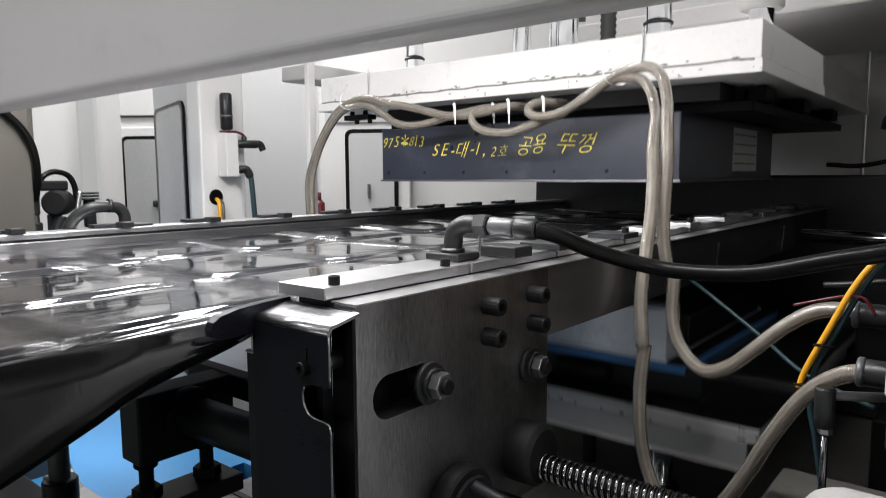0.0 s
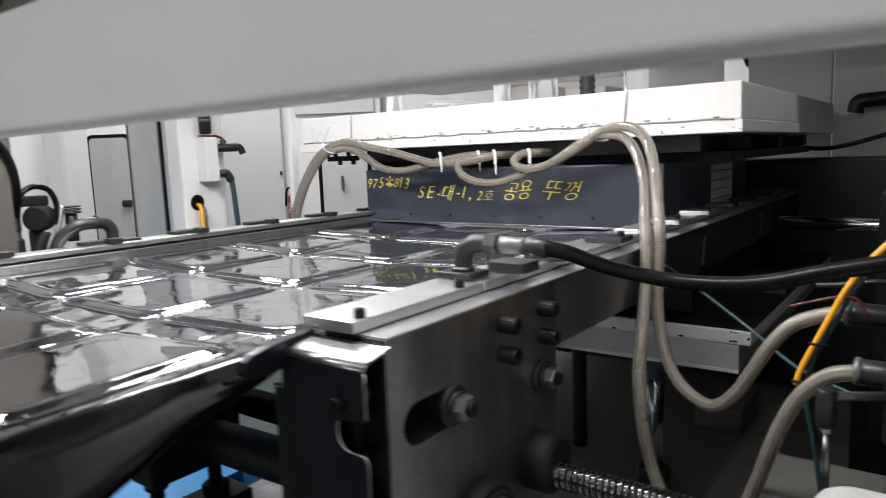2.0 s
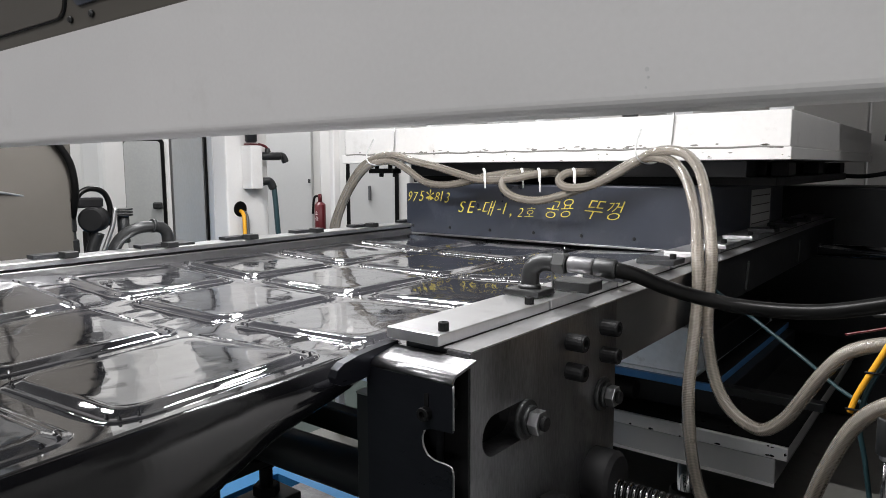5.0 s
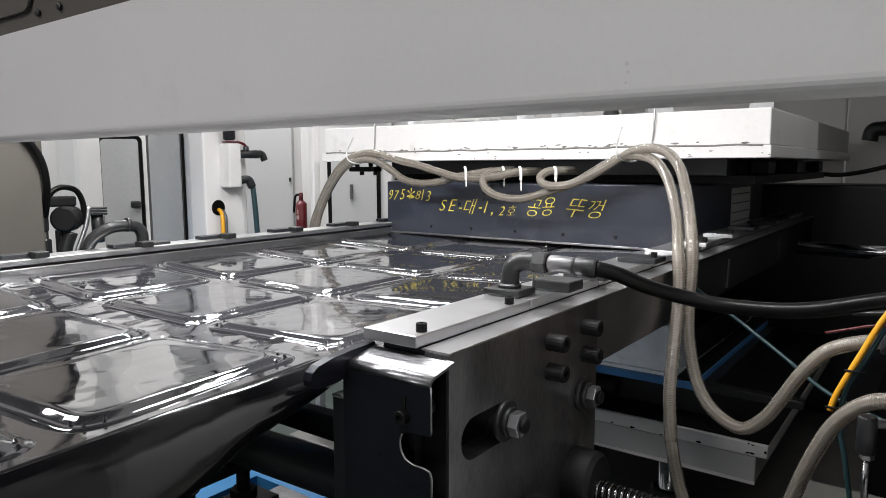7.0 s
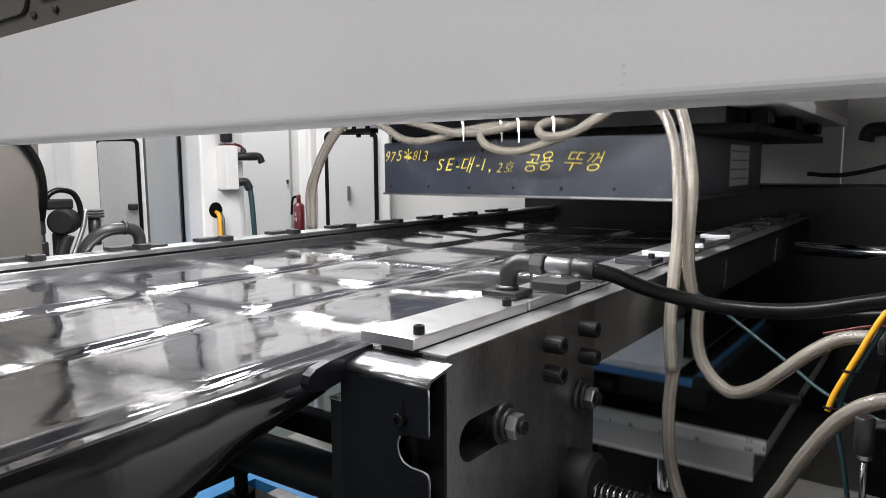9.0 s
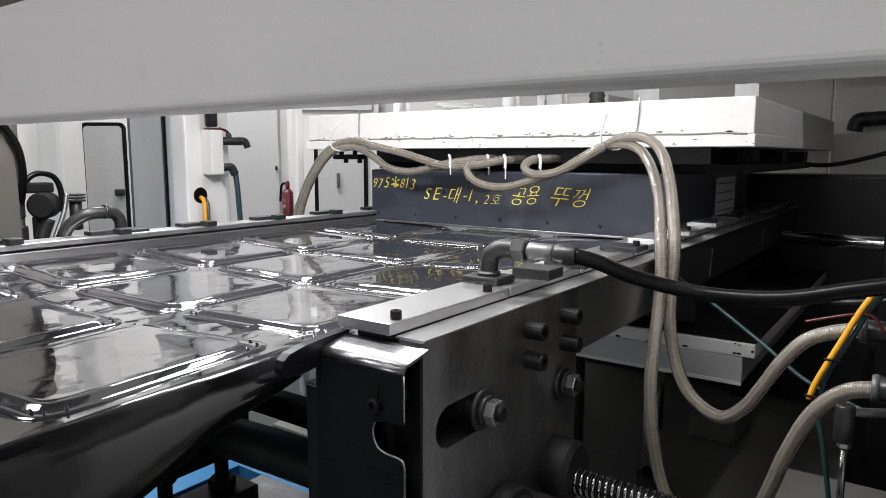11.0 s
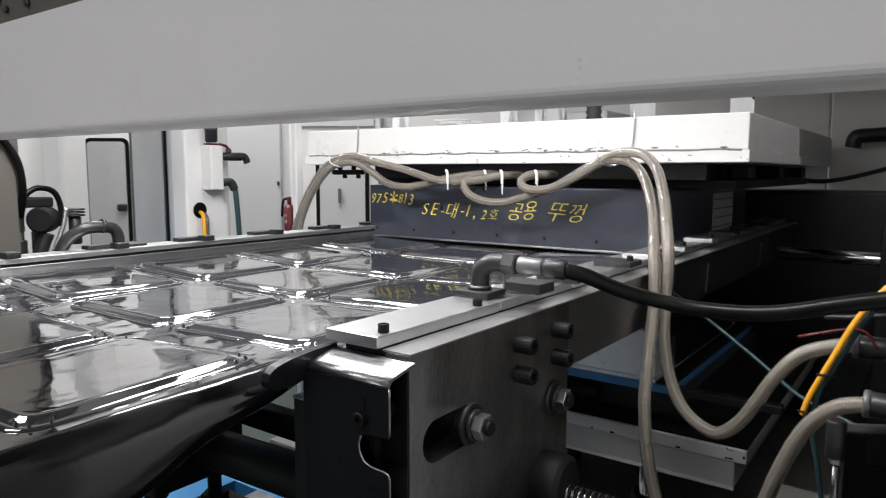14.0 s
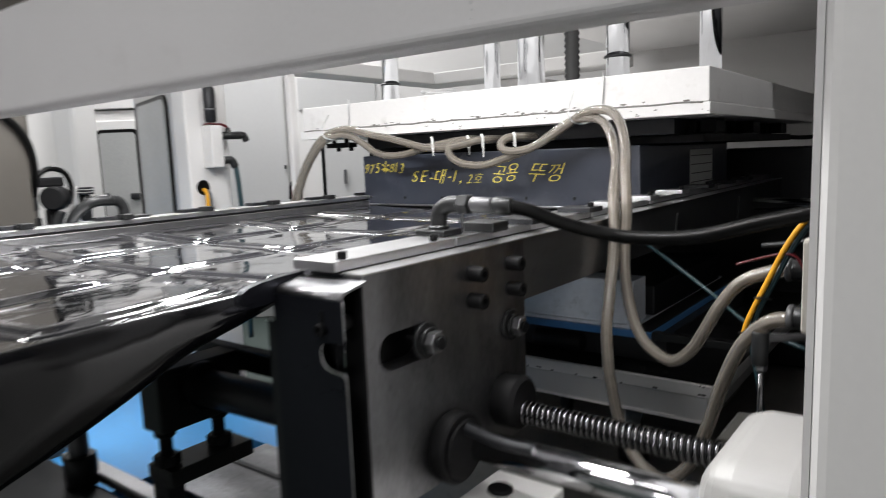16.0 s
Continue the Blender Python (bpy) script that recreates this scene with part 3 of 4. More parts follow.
for j in range(90):
    y = 0.66 - j * 0.0228
    low = float(np.interp(-y, [-q[0] for q in DROOP], [q[1] for q in DROOP]))
    top = film_z(-0.111, y) + 0.0004
    wave = 0.0011 * math.sin(y * 46) + 0.0006 * math.sin(y * 101 + 1)
    free = min(1.0, max(0.0, (0.66 - y) / 0.1))
    pts = [(-0.116, top)]
    for k in range(13):
        a = k * math.pi / 12
        pts.append((-0.112 + 0.001 * k + 0.022 * free * math.sin(a), low + (top - low) * (0.5 + 0.5 * math.cos(a)) + wave * math.sin(a)))
    for k in range(1, 6):
        pts.append((-0.1 - 0.03 * k, low + 0.0006 * k * k * free))
    rows.append([bm.verts.new((x, y, z)) for x, z in pts])
for u, v in zip(rows, rows[1:]):
    for i in range(len(u) - 1):
        f = bm.faces.new((u[i], u[i + 1], v[i + 1], v[i]))
        f.smooth = True
margin = thing("film_margin", (-0.1, 0.3, 0.78), "glossy folded edge of the dark plastic film", "plastic sheet")
part("fold", bm, MARGIN, margin)
part("edge_strip", boxm(-0.113, -0.07, 0.64, 3.6, 1.0768, 1.0778), SHEET, margin)

# ---------------------------------------------------------------- right-hand rail
rail = thing("conveyor_rail", (0.0, 1.9, 0.825), "ground steel conveyor rail with bolted end plate", "rail")
slot = rounded(0.626, 0.73, 0.974, 1.022, 0.0235)
near = min(range(len(slot)), key=lambda i: slot[i][0] + slot[i][1])
slot = [slot[(near - i) % len(slot)] for i in range(len(slot) + 1)]
part("end_plate", prismm([(0.604, 0.79), (0.972, 0.79), (0.972, 1.10), (0.604, 1.10), (0.604, slot[0][1])] + slot + [(0.604, slot[0][1] - 0.0001)], "x", 0.004, 0.035), PLATE, rail, "oiled grey end plate")
# black strip puts the cover's shade on the plate's front edge
part("edge_shade", boxm(0.004, 0.0345, 0.6, 0.6035, 0.79, 1.097), BLACKOX, rail)
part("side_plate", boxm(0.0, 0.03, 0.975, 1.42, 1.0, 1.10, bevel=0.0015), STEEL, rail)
# far length takes a darker metal than the near one
part("side_plate", boxm(0.0, 0.03, 1.422, 3.7, 1.0, 1.10, bevel=0.0015), CASTGREY, rail, "darker far length of the side plate")
part("joint_plate", boxm(0.0305, 0.034, 0.872, 0.97, 0.93, 1.098, bevel=0.001), PLATE, rail)
part("chain_guide", boxm(-0.06, 0.0, 0.61, 3.7, 1.072, 1.10, bevel=0.002), BLACKMET, rail)
for y0, y1 in ((0.598, 0.84), (0.845, 1.06), (1.066, 1.3), (1.31, 1.62), (1.63, 2.2), (2.21, 3.0)):
    part("clamp_strip", boxm(-0.078, -0.003, y0, y1, 1.103, 1.116, bevel=0.0012), BRIGHT if y1 < 1.7 else STEEL, rail)
part("top_edge", boxm(-0.002, 0.0345, 0.606, 3.6, 1.1003, 1.102), BRIGHT, rail)
# black backing paints the dark inside of the open slot
part("slot_backing", boxm(-0.002, 0.0035, 0.606, 0.75, 0.95, 1.05), RUBBER, rail, "black backing for the dark inside of the adjusting slot")
for y, z in ((0.713, 0.998), (0.924, 0.972)):
    b = part("washer", rodm((0.035, y, z), (0.041, y, z), 0.0245, 28, bevel=0.001), CASTGREY, rail)
    part("collar", rodm((0.041, y, z), (0.047, y, z), 0.018, 24, bevel=0.001), CASTGREY, b)
    part("hex_head", hexhead(bmesh.new(), (0.047, y, z), (1, 0, 0), 0.0155, 0.013), STEEL, b)
    part("stud", rodm((0.06, y, z), (0.066, y, z), 0.009, 16, bevel=0.001), BLACKOX, b)
for y, z in ((0.823, 1.069), (0.926, 1.069), (0.823, 1.030), (0.928, 1.029)):
    part("cap_screw", sockethead(bmesh.new(), (0.034, y, z), (1, 0, 0), 0.0115, 0.026), BLACKOX, rail)
for y in (0.62, 0.803, 1.1, 1.28, 1.5):
    part("cap_screw", sockethead(bmesh.new(), (-0.013, y, 1.116), (0, 0, 1), 0.0062, 0.0095), BLACKOX, rail)
for y in (1.06, 1.28, 1.42, 1.6, 1.823, 2.05, 2.28, 2.5):
    c = part("clip", boxm(-0.05, 0.02, y - 0.03, y + 0.03, 1.1165, 1.126, bevel=0.001), BRIGHT if 1.3 < y < 1.9 else BLACKMET, rail)
    part("clip_screw", sockethead(bmesh.new(), (0.008, y, 1.126), (0, 0, 1), 0.006, 0.009), BLACKOX, c)
for y in (1.72, 2.3):
    part("latch", prismm([(y - 0.02, 1.01), (y + 0.02, 1.01), (y + 0.006, 1.075), (y - 0.006, 1.075)], "x", 0.031, 0.036), CASTGREY, rail)
# flange of the cross drive
hub = part("hub", rodm((0.035, 0.758, 0.838), (0.06, 0.758, 0.838), 0.05, 36, bevel=0.003), BLACKOX, rail)
part("hub_ring", rodm((0.06, 0.758, 0.838), (0.066, 0.758, 0.838), 0.041, 32, bevel=0.002), BLACKOX, hub)
part("nut_flange", rodm((0.03, 0.9, 0.86), (0.075, 0.9, 0.86), 0.041, 28, bevel=0.006), BLACKOX, rail)

cover = thing("end_cover", (-0.013, 0.58, 0.7), "dark bent steel cover on the rail's end", "cover")
bite = [(0.0445, 0.990), (0.038, 0.9955), (0.022, 0.9965), (0.012, 1.0), (0.0065, 1.008), (0.005, 1.018), (0.008, 1.026)]
notch = [(0.045, 0.70)] + bite + [(0.02, 1.03), (0.045, 1.031), (0.045, 1.08), (-0.072, 1.08), (-0.072, 0.70)]
arc = [k * math.pi / 12 for k in range(7)]
fold = [(0.569 - 0.01 * math.cos(a), 1.08 + 0.01 * math.sin(a)) for a in arc] + [(0.601, 1.0965), (0.601, 1.0935)] + [(0.569 - 0.007 * math.cos(a), 1.08 + 0.007 * math.sin(a)) for a in reversed(arc)]
bm = prismm(fold, "x", -0.072, 0.045)
for f in bm.faces:
    f.smooth = abs(f.normal.x) < 0.5 and f.normal.y < -0.2
# one bent sheet: lighter top and near-black front put its light into colour
part("bent_top", bm, PLATE, cover, "rounded top fold, lighter to show the light on it")
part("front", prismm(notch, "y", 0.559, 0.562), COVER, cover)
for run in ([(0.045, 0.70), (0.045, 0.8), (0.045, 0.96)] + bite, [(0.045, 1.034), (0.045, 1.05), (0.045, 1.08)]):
    part("sheet_edge", sweepm([(x + 0.0004, 0.5602, z) for x, z in run], 0.0012, 8, 4), STEEL, cover, "bright sheet edge")
part("inner_web", boxm(-0.07, 0.0, 0.59, 0.603, 0.70, 1.083), BLACKMET, cover)
part("side_wall", boxm(-0.0725, -0.0695, 0.5625, 0.60, 0.70, 1.0835), COVER, cover)
part("side_tab", boxm(-0.1, -0.0728, 0.57, 0.60, 0.70, 1.04, bevel=0.001), BLACKMET, cover)
part("tab_cap", boxm(-0.101, -0.0728, 0.569, 0.60, 1.0402, 1.0432, bevel=0.001), BRIGHT, cover)
part("spacer", rodm((0.012, 0.5625, 1.045), (0.012, 0.603, 1.045), 0.009, 16), STEEL, cover)
part("cap_screw", sockethead(bmesh.new(), (0.012, 0.559, 1.045), (0, -1, 0), 0.0075, 0.008), BLACKOX, cover)
part("screw_slot", boxm(0.01, 0.015, 0.5575, 0.559, 1.052, 1.066), BLACKOX, cover)
part("guide_blade", prismm([(0.605, 1.1), (0.57, 1.0985), (0.54, 1.096), (0.52, 1.092), (0.511, 1.0865), (0.508, 1.079), (0.51, 1.072), (0.518, 1.068), (0.545, 1.0685), (0.605, 1.078)], "x", -0.078, -0.0665), COVER, cover, "dark curved guide blade")

# black air hose with its elbow
hose = thing("air_hose", (-0.045, 0.86, 1.116), "black rubber hose on a grey elbow fitting", "hose")
part("flange", boxm(-0.076, -0.02, 0.838, 0.886, 1.1165, 1.126, bevel=0.002), CASTGREY, hose)
part("block", boxm(-0.04, 0.02, 0.91, 0.955, 1.1165, 1.132, bevel=0.002), CASTGREY, hose)
part("elbow", sweepm([(-0.047, 0.862, 1.124), (-0.047, 0.862, 1.138), (-0.043, 0.862, 1.154), (-0.029, 0.864, 1.163), (-0.01, 0.866, 1.164)], 0.0128, 18), CASTGREY, hose)
part("elbow_band", rodm((-0.048, 0.862, 1.124), (-0.048, 0.862, 1.132), 0.0165, 20, bevel=0.002), CASTGREY, hose)
part("hex_nut", rodm((-0.012, 0.866, 1.164), (0.008, 0.868, 1.1635), 0.0155, 6, bevel=0.002), CASTGREY, hose)
part("ferrule", rodm((0.009, 0.868, 1.1635), (0.045, 0.872, 1.162), 0.0115, 18, bevel=0.002), PIPE, hose)
part("ferrule", rodm((0.046, 0.872, 1.162), (0.075, 0.876, 1.1605), 0.0132, 18, bevel=0.002), CASTGREY, hose)
part("hose", sweepm([(0.07, 0.875, 1.161), (0.092, 0.9, 1.152), (0.12, 0.94, 1.132), (0.16, 0.985, 1.114), (0.215, 1.0, 1.106), (0.3, 1.0, 1.112), (0.4, 1.0, 1.138), (0.56, 1.01, 1.17), (0.8, 1.02, 1.18)], 0.0102, 18), RUBBER, hose)
part("tie", boxm(-0.033, -0.0325, 0.9, 0.905, 1.118, 1.15), WIRE, hose)

# ---------------------------------------------------------------- left-hand rail
lrail = thing("conveyor_rail", (-1.06, 1.9, 1.0), "ground steel conveyor rail carrying dark clips", "rail")
part("side_plate", boxm(-1.10, -1.062, -0.3, 3.7, 0.98, 1.10, bevel=0.0015), STEEL, lrail)
part("chain_guide", boxm(-1.062, -1.03, -0.3, 3.7, 1.072, 1.095, bevel=0.002), STEEL, lrail)
part("top_edge", boxm(-1.095, -1.03, -0.3, 3.6, 1.1003, 1.112, bevel=0.0015), BRIGHT, lrail)
for k in range(-1, 8):
    y = 0.908 + k * 0.2255
    part("clip", boxm(-1.05, -1.018, y - 0.028, y, 1.1125, 1.125, bevel=0.0015), CASTGREY, lrail)
    part("clip_bar", boxm(-1.085, -1.052, y - 0.075, y - 0.01, 1.1125, 1.1205, bevel=0.001), BLACKMET, lrail)

lp = thing("air_pipe", (-1.08, 0.86, 1.106), "grey metal air pipe elbow bolted on the rail", "pipe")
part("flange", boxm(-1.11, -1.05, 0.87, 0.97, 1.1062, 1.118, bevel=0.002), CASTGREY, lp)
part("elbow", sweepm([(-1.08, 0.917, 1.116), (-1.08, 0.915, 1.14), (-1.08, 0.901, 1.156), (-1.08, 0.87, 1.16), (-1.085, 0.84, 1.156), (-1.1, 0.812, 1.135), (-1.115, 0.797, 1.1)], 0.0135, 16), CASTGREY, lp)
part("band", rodm((-1.08, 0.885, 1.161), (-1.08, 0.877, 1.162), 0.0165, 18, bevel=0.001), CASTGREY, lp)

mo = thing("solenoid_valve", (-1.4, 0.93, 1.0), "black solenoid valve with looped black hoses", "valve")
part("body", rodm((-1.442, 0.925, 1.16), (-1.397, 0.885, 1.16), 0.034, 24, bevel=0.006), BLACKOX, mo)
part("top_block", boxm(-1.462, -1.412, 0.845, 0.93, 1.192, 1.218, bevel=0.005), BLACKOX, mo)
part("bracket", boxm(-1.452, -1.422, 0.885, 0.915, 0.9, 1.13, bevel=0.004), CASTGREY, mo)
part("yoke", sweepm([(-1.422, 0.885, 1.02), (-1.417, 0.895, 1.08), (-1.412, 0.91, 1.125)], 0.016, 12), CASTGREY, mo)
part("yoke", sweepm([(-1.392, 0.95, 1.19), (-1.394, 0.94, 1.14), (-1.402, 0.915, 1.07)], 0.006, 10), WIRE, mo)
for z in (1.165, 1.173, 1.181):
    part("silencer_fin", rodm((-1.422, 0.985, z), (-1.422, 0.985, z + 0.005), 0.026, 18, bevel=0.001), CASTGREY, mo)
part("silencer", rodm((-1.422, 0.985, 1.09), (-1.422, 0.985, 1.165), 0.016, 14, bevel=0.003), CASTGREY, mo)
part("union", rodm((-1.432, 0.848, 1.13), (-1.432, 0.848, 1.185), 0.016, 8, bevel=0.003), CASTGREY, mo)
part("union", rodm((-1.432, 0.85, 1.07), (-1.432, 0.85, 1.11), 0.018, 8, bevel=0.003), CASTGREY, mo)
part("riser", rodm((-1.432, 0.85, 0.96), (-1.432, 0.85, 1.14), 0.011, 12), CASTGREY, mo)
part("loop_hose", sweepm([(-1.432, 0.865, 1.2), (-1.432, 0.875, 1.228), (-1.432, 0.905, 1.242), (-1.432, 0.94, 1.23), (-1.432, 0.955, 1.19), (-1.432, 0.95, 1.14)], 0.0075, 12), RUBBER, mo)
part("drop_hose", sweepm([(-1.39, 0.74, 1.42), (-1.388, 0.798, 1.371), (-1.386, 0.824, 1.337), (-1.386, 0.839, 1.303), (-1.39, 0.847, 1.26), (-1.4, 0.85, 1.218), (-1.42, 0.85, 1.17)], 0.009, 12), RUBBER, mo)
part("bolt", rodm((-1.422, 0.82, 1.04), (-1.392, 0.81, 1.04), 0.012, 12, bevel=0.003), CASTGREY, mo)
part("stay_wire", rodm((-1.422, 0.85, 1.205), (-1.382, 0.6, 1.255), 0.003, 8), WIRE, mo)

# ---------------------------------------------------------------- upper platen, keyed later
PX0, PX1, PY0, PY1 = -1.283, 0.116, 1.69, 3.1
PLATEN_AT = (-0.58, 2.4, 1.309)
platen = thing("upper_platen", PLATEN_AT, "white painted steel press platen with chipped edges", "press platen")
part("upper_plate", boxm(PX0 + 0.014, PX1 - 0.003, PY0, PY1 - 0.02, 1.3375, 1.418, bevel=0.003), PLATEN, platen)
part("lower_plate", boxm(PX0, PX1, PY0 - 0.002, PY1, 1.309, 1.337, bevel=0.002), PLATEN, platen)
part("weld_seam", sweepm([(x, PY0 - 0.001, 1.3375 + 0.0015 * math.sin(x * 50)) for x in [PX0 + 0.02 + k * 0.0545 for k in range(26)]], 0.0025, 6, 3), CONCRETE, platen)
tagged(part("chipped_paint", chips(chips(bmesh.new(), PX0 + 0.03, PX1 - 0.02, PY0, 1.3385, 1.347, 46, 3), PX0, PX1, PY0 - 0.002, 1.311, 1.336, 26, 4, 0.0035), CONCRETE, platen, "bare chips along the paint"), kind="stuff")
part("frame_plate", boxm(-1.06, 0.0, 1.79, 2.85, 1.268, 1.3085, bevel=0.002), BLACKMET, platen)
part("frame_plate", boxm(-1.1, 0.055, 1.85, 2.95, 1.245, 1.268, bevel=0.002), BLACKOX, platen)
for x in (-0.02, 0.03):
    for y in (1.9, 2.3, 2.7):
        part("clamp_lug", boxm(x, x + 0.04, y, y + 0.09, 1.27, 1.305, bevel=0.003), BLACKOX, platen)
br = part("side_bracket", boxm(-1.17, -1.06, 1.70, 1.74, 1.276, 1.292, bevel=0.002), BLACKOX, platen)
for x in (-1.15, -1.09):
    part("bracket_bolt", hexhead(bmesh.new(), (x, 1.72, 1.292), (0, 0, 1), 0.008, 0.014), BLACKOX, br)
    part("bracket_bolt", hexhead(bmesh.new(), (x + 0.02, 1.72, 1.276), (0, 0, -1), 0.008, 0.012), BLACKOX, br)
for x, y, r, mt in ((-1.124, 2.0, 0.03, CHROME), (-0.676, 2.0, 0.027, CHROME), (-0.515, 2.0, 0.031, CHROME), (-0.238, 2.0, 0.034, CHROME), (0.026, 2.0, 0.029, CHROME), (-0.585, 2.05, 0.02, CHROME)):
    rd = part("guide_rod", rodm((x, y, 1.418), (x, y, 2.05), r, 24), mt, platen, "polished steel guide rod")
    if x < -1 or abs(x + 0.238) < 0.01:
        part("clamp_ring", rodm((x, y, 1.5), (x, y, 1.508), r + 0.006, 24, bevel=0.002), CASTGREY, rd)
bm = sweepm([(-0.385, 2.0, 1.418 + k * 0.009) for k in range(70)], 0.022, 16, 1, rib=0.1)
part("bellows", bm, BELLOWS, platen, "black ribbed bellows tube")
part("cable_roll", sweepm([(-0.80 + 0.05 * math.cos(a * 1.3), 1.9 + 0.06 * math.sin(a), 1.425 + 0.0012 * a) for a in [k * 0.7 for k in range(28)]], 0.006, 8, 3), GREYWALL, platen)

mbox = thing("mould_box", (-0.5625, 2.16, 1.078), "blue-black steel mould box lettered in yellow marker", "mould")
BX0, BX1, BY0, BY1, BZ0, BZ1 = -1.05, -0.075, 1.753, 2.566, 1.078, 1.244
part("shell", boxm(BX0, BX1, BY0, BY1, BZ0 + 0.004, BZ1, bevel=0.004), BOXBLACK, mbox)
part("rim_flange", boxm(BX0 - 0.004, BX1 + 0.004, BY0 - 0.004, BY1 + 0.004, BZ0, BZ0 + 0.006, bevel=0.001), STEEL, mbox, "bright lower rim")
for k in range(7):
    part("rivet", rodm((BX0 + 0.03 + k * 0.152, BY0, BZ0 + 0.028), (BX0 + 0.03 + k * 0.152, BY0 - 0.004, BZ0 + 0.028), 0.005, 10, bevel=0.0015), CASTGREY, mbox)
lab = part("label", boxm(BX1, BX1 + 0.0008, 2.155, 2.385, 1.105, 1.226), PAPER, mbox, "grey printed paper label")
for k in range(4):
    part("print_bar", boxm(BX1 + 0.0008, BX1 + 0.0012, 2.165, 2.375, 1.125 + k * 0.027, 1.128 + k * 0.027), INK, lab)


HAND = random.Random(11)


def glyph(ch, size, shear):
    """The outline of one letter as a flat mesh."""
    cu = bpy.data.curves.new("writing", "FONT")
    cu.body, cu.size, cu.shear, cu.extrude, cu.offset = ch, size, shear, 0.0005, -0.0007
    tmp = bpy.data.objects.new("writing_curve", cu)
    scene.collection.objects.link(tmp)
    bpy.context.view_layer.update()
    me = bpy.data.meshes.new_from_object(tmp.evaluated_get(bpy.context.evaluated_depsgraph_get()))
    bpy.data.objects.remove(tmp)
    bm = bmesh.new()
    bm.from_mesh(me)
    bpy.data.meshes.remove(me)
    return bm


def writing(body, x, z, size, width, shear=0.42):
    """Letters painted by hand on the box's front, each a little off the line."""
    glyphs = [glyph(ch, size * HAND.uniform(0.92, 1.1), shear) for ch in body]
    spans = [(min(v.co.x for v in bm.verts), max(v.co.x for v in bm.verts)) for bm in glyphs]
    gap = size * 0.1
    k = width / (sum(b - a for a, b in spans) + gap * (len(body) - 1))
    for bm, (a, b) in zip(glyphs, spans):
        turn, rise = HAND.uniform(-0.07, 0.07), HAND.uniform(-0.003, 0.003)
        for v in bm.verts:
            p = v.co.copy()
            v.co = (x + (p.x - a) * k - p.y * turn, BY0 - 0.001 - p.z, z + rise + p.y + (p.x - a) * turn)
        part("letter", bm, CHALK, mbox, "yellow hand-painted letter")
        x += (b - a + gap) * k


writing("975", -1.04, 1.186, 0.045, 0.068, 0.35)
writing("*", -0.967, 1.162, 0.085, 0.032, 0.1)
writing("813", -0.93, 1.186, 0.045, 0.062, 0.35)
writing("SE-\ub300-1,", -0.835, 1.154, 0.055, 0.195)
writing("2\ud638", -0.62, 1.15, 0.04, 0.062)
writing("\uacf5\uc6a9", -0.525, 1.158, 0.054, 0.09)
writing("\ub69c\uaed1", -0.405, 1.158, 0.056, 0.12)

for ch, z in (("\uc18c", 0.945), ("\ud654", 0.9)):
    bm = glyph(ch, 0.04, 0.0)
    for v in bm.verts:
        v.co = (ec.x - 0.012 + v.co.x, ec.y - 0.0425 - v.co.z, z + v.co.y)
    part("letter", bm, PAPER, ext, "white letter")

# upper head that the rods run into
part("head_plate", boxm(-0.62, 0.6, 2.24, 3.1, 1.665, 1.72, bevel=0.006), WHITE, fm)
part("head_body", boxm(-0.62, 0.6, 2.3, 3.1, 1.721, 2.3, bevel=0.01), WHITE, fm)
part("rear_bar", boxm(-1.75, -0.625, 2.9, 3.1, 1.60, 1.66, bevel=0.006), WHITE, fm)
part("side_bar", boxm(-1.75, -1.6, 1.9, 2.89, 1.60, 1.66, bevel=0.006), WHITE, fm)
part("rear_block", boxm(-1.3, -1.1, 3.0, 3.3, 1.2, 1.599, bevel=0.006), WHITE, fm)
part("rear_block", boxm(-0.95, -0.76, 3.0, 3.3, 1.2, 1.56, bevel=0.006), WHITE, fm)
part("rod_collar", rodm((0.026, 2.0, 1.63), (0.026, 2.0, 1.72), 0.052, 24, bevel=0.005), WHITE, fm)

# ---------------------------------------------------------------- lower table, keyed later
TABLE_AT = (-0.58, 2.4, 0.56)
table = thing("lower_table", TABLE_AT, "white press table with scuffed edge under a dark mould", "press table")
part("top_plate", boxm(-1.28, 0.143, 1.69, 3.1, 0.625, 0.657, bevel=0.003), PLATEN, table)
# under plate is greyer than the top: its front's shading is in the colour
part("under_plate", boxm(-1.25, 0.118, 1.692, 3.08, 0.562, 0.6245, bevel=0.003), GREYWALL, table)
part("edge_strip", boxm(-1.25, 0.118, 1.6885, 1.6918, 0.558, 0.566), PLATEN, table)
tagged(part("chipped_paint", chips(bmesh.new(), -1.25, 0.14, 1.69, 0.626, 0.632, 26, 7, 0.006), BLACKOX, table, "dark chips along the edge"), kind="stuff")
tagged(part("chipped_paint", chips(bmesh.new(), 0.09, 0.14, 1.69, 0.628, 0.655, 5, 8, 0.006), BLACKOX, table), kind="stuff")
# thin black sheet lays the table top's shade over its white paint
part("top_shade", boxm(-1.28, 0.1425, 1.697, 3.099, 0.6575, 0.661, bevel=0.001), BLACKOX, table, "dark sheet standing in for the shade on the table top")
part("riser", boxm(-1.05, -0.02, 1.8, 2.6, 0.6612, 0.735, bevel=0.003), BLACKMET, table)
part("blue_plate", boxm(-1.1, -0.045, 1.75, 2.62, 0.7355, 0.755, bevel=0.002), BLUEPLATE, table)
# darkens the bare strip of blue plate beside the base plate
part("dark_bar", boxm(-0.094, -0.046, 1.756, 2.6, 0.7552, 0.759, bevel=0.001), BLACKOX, table, "dark bar over the blue plate's right edge")
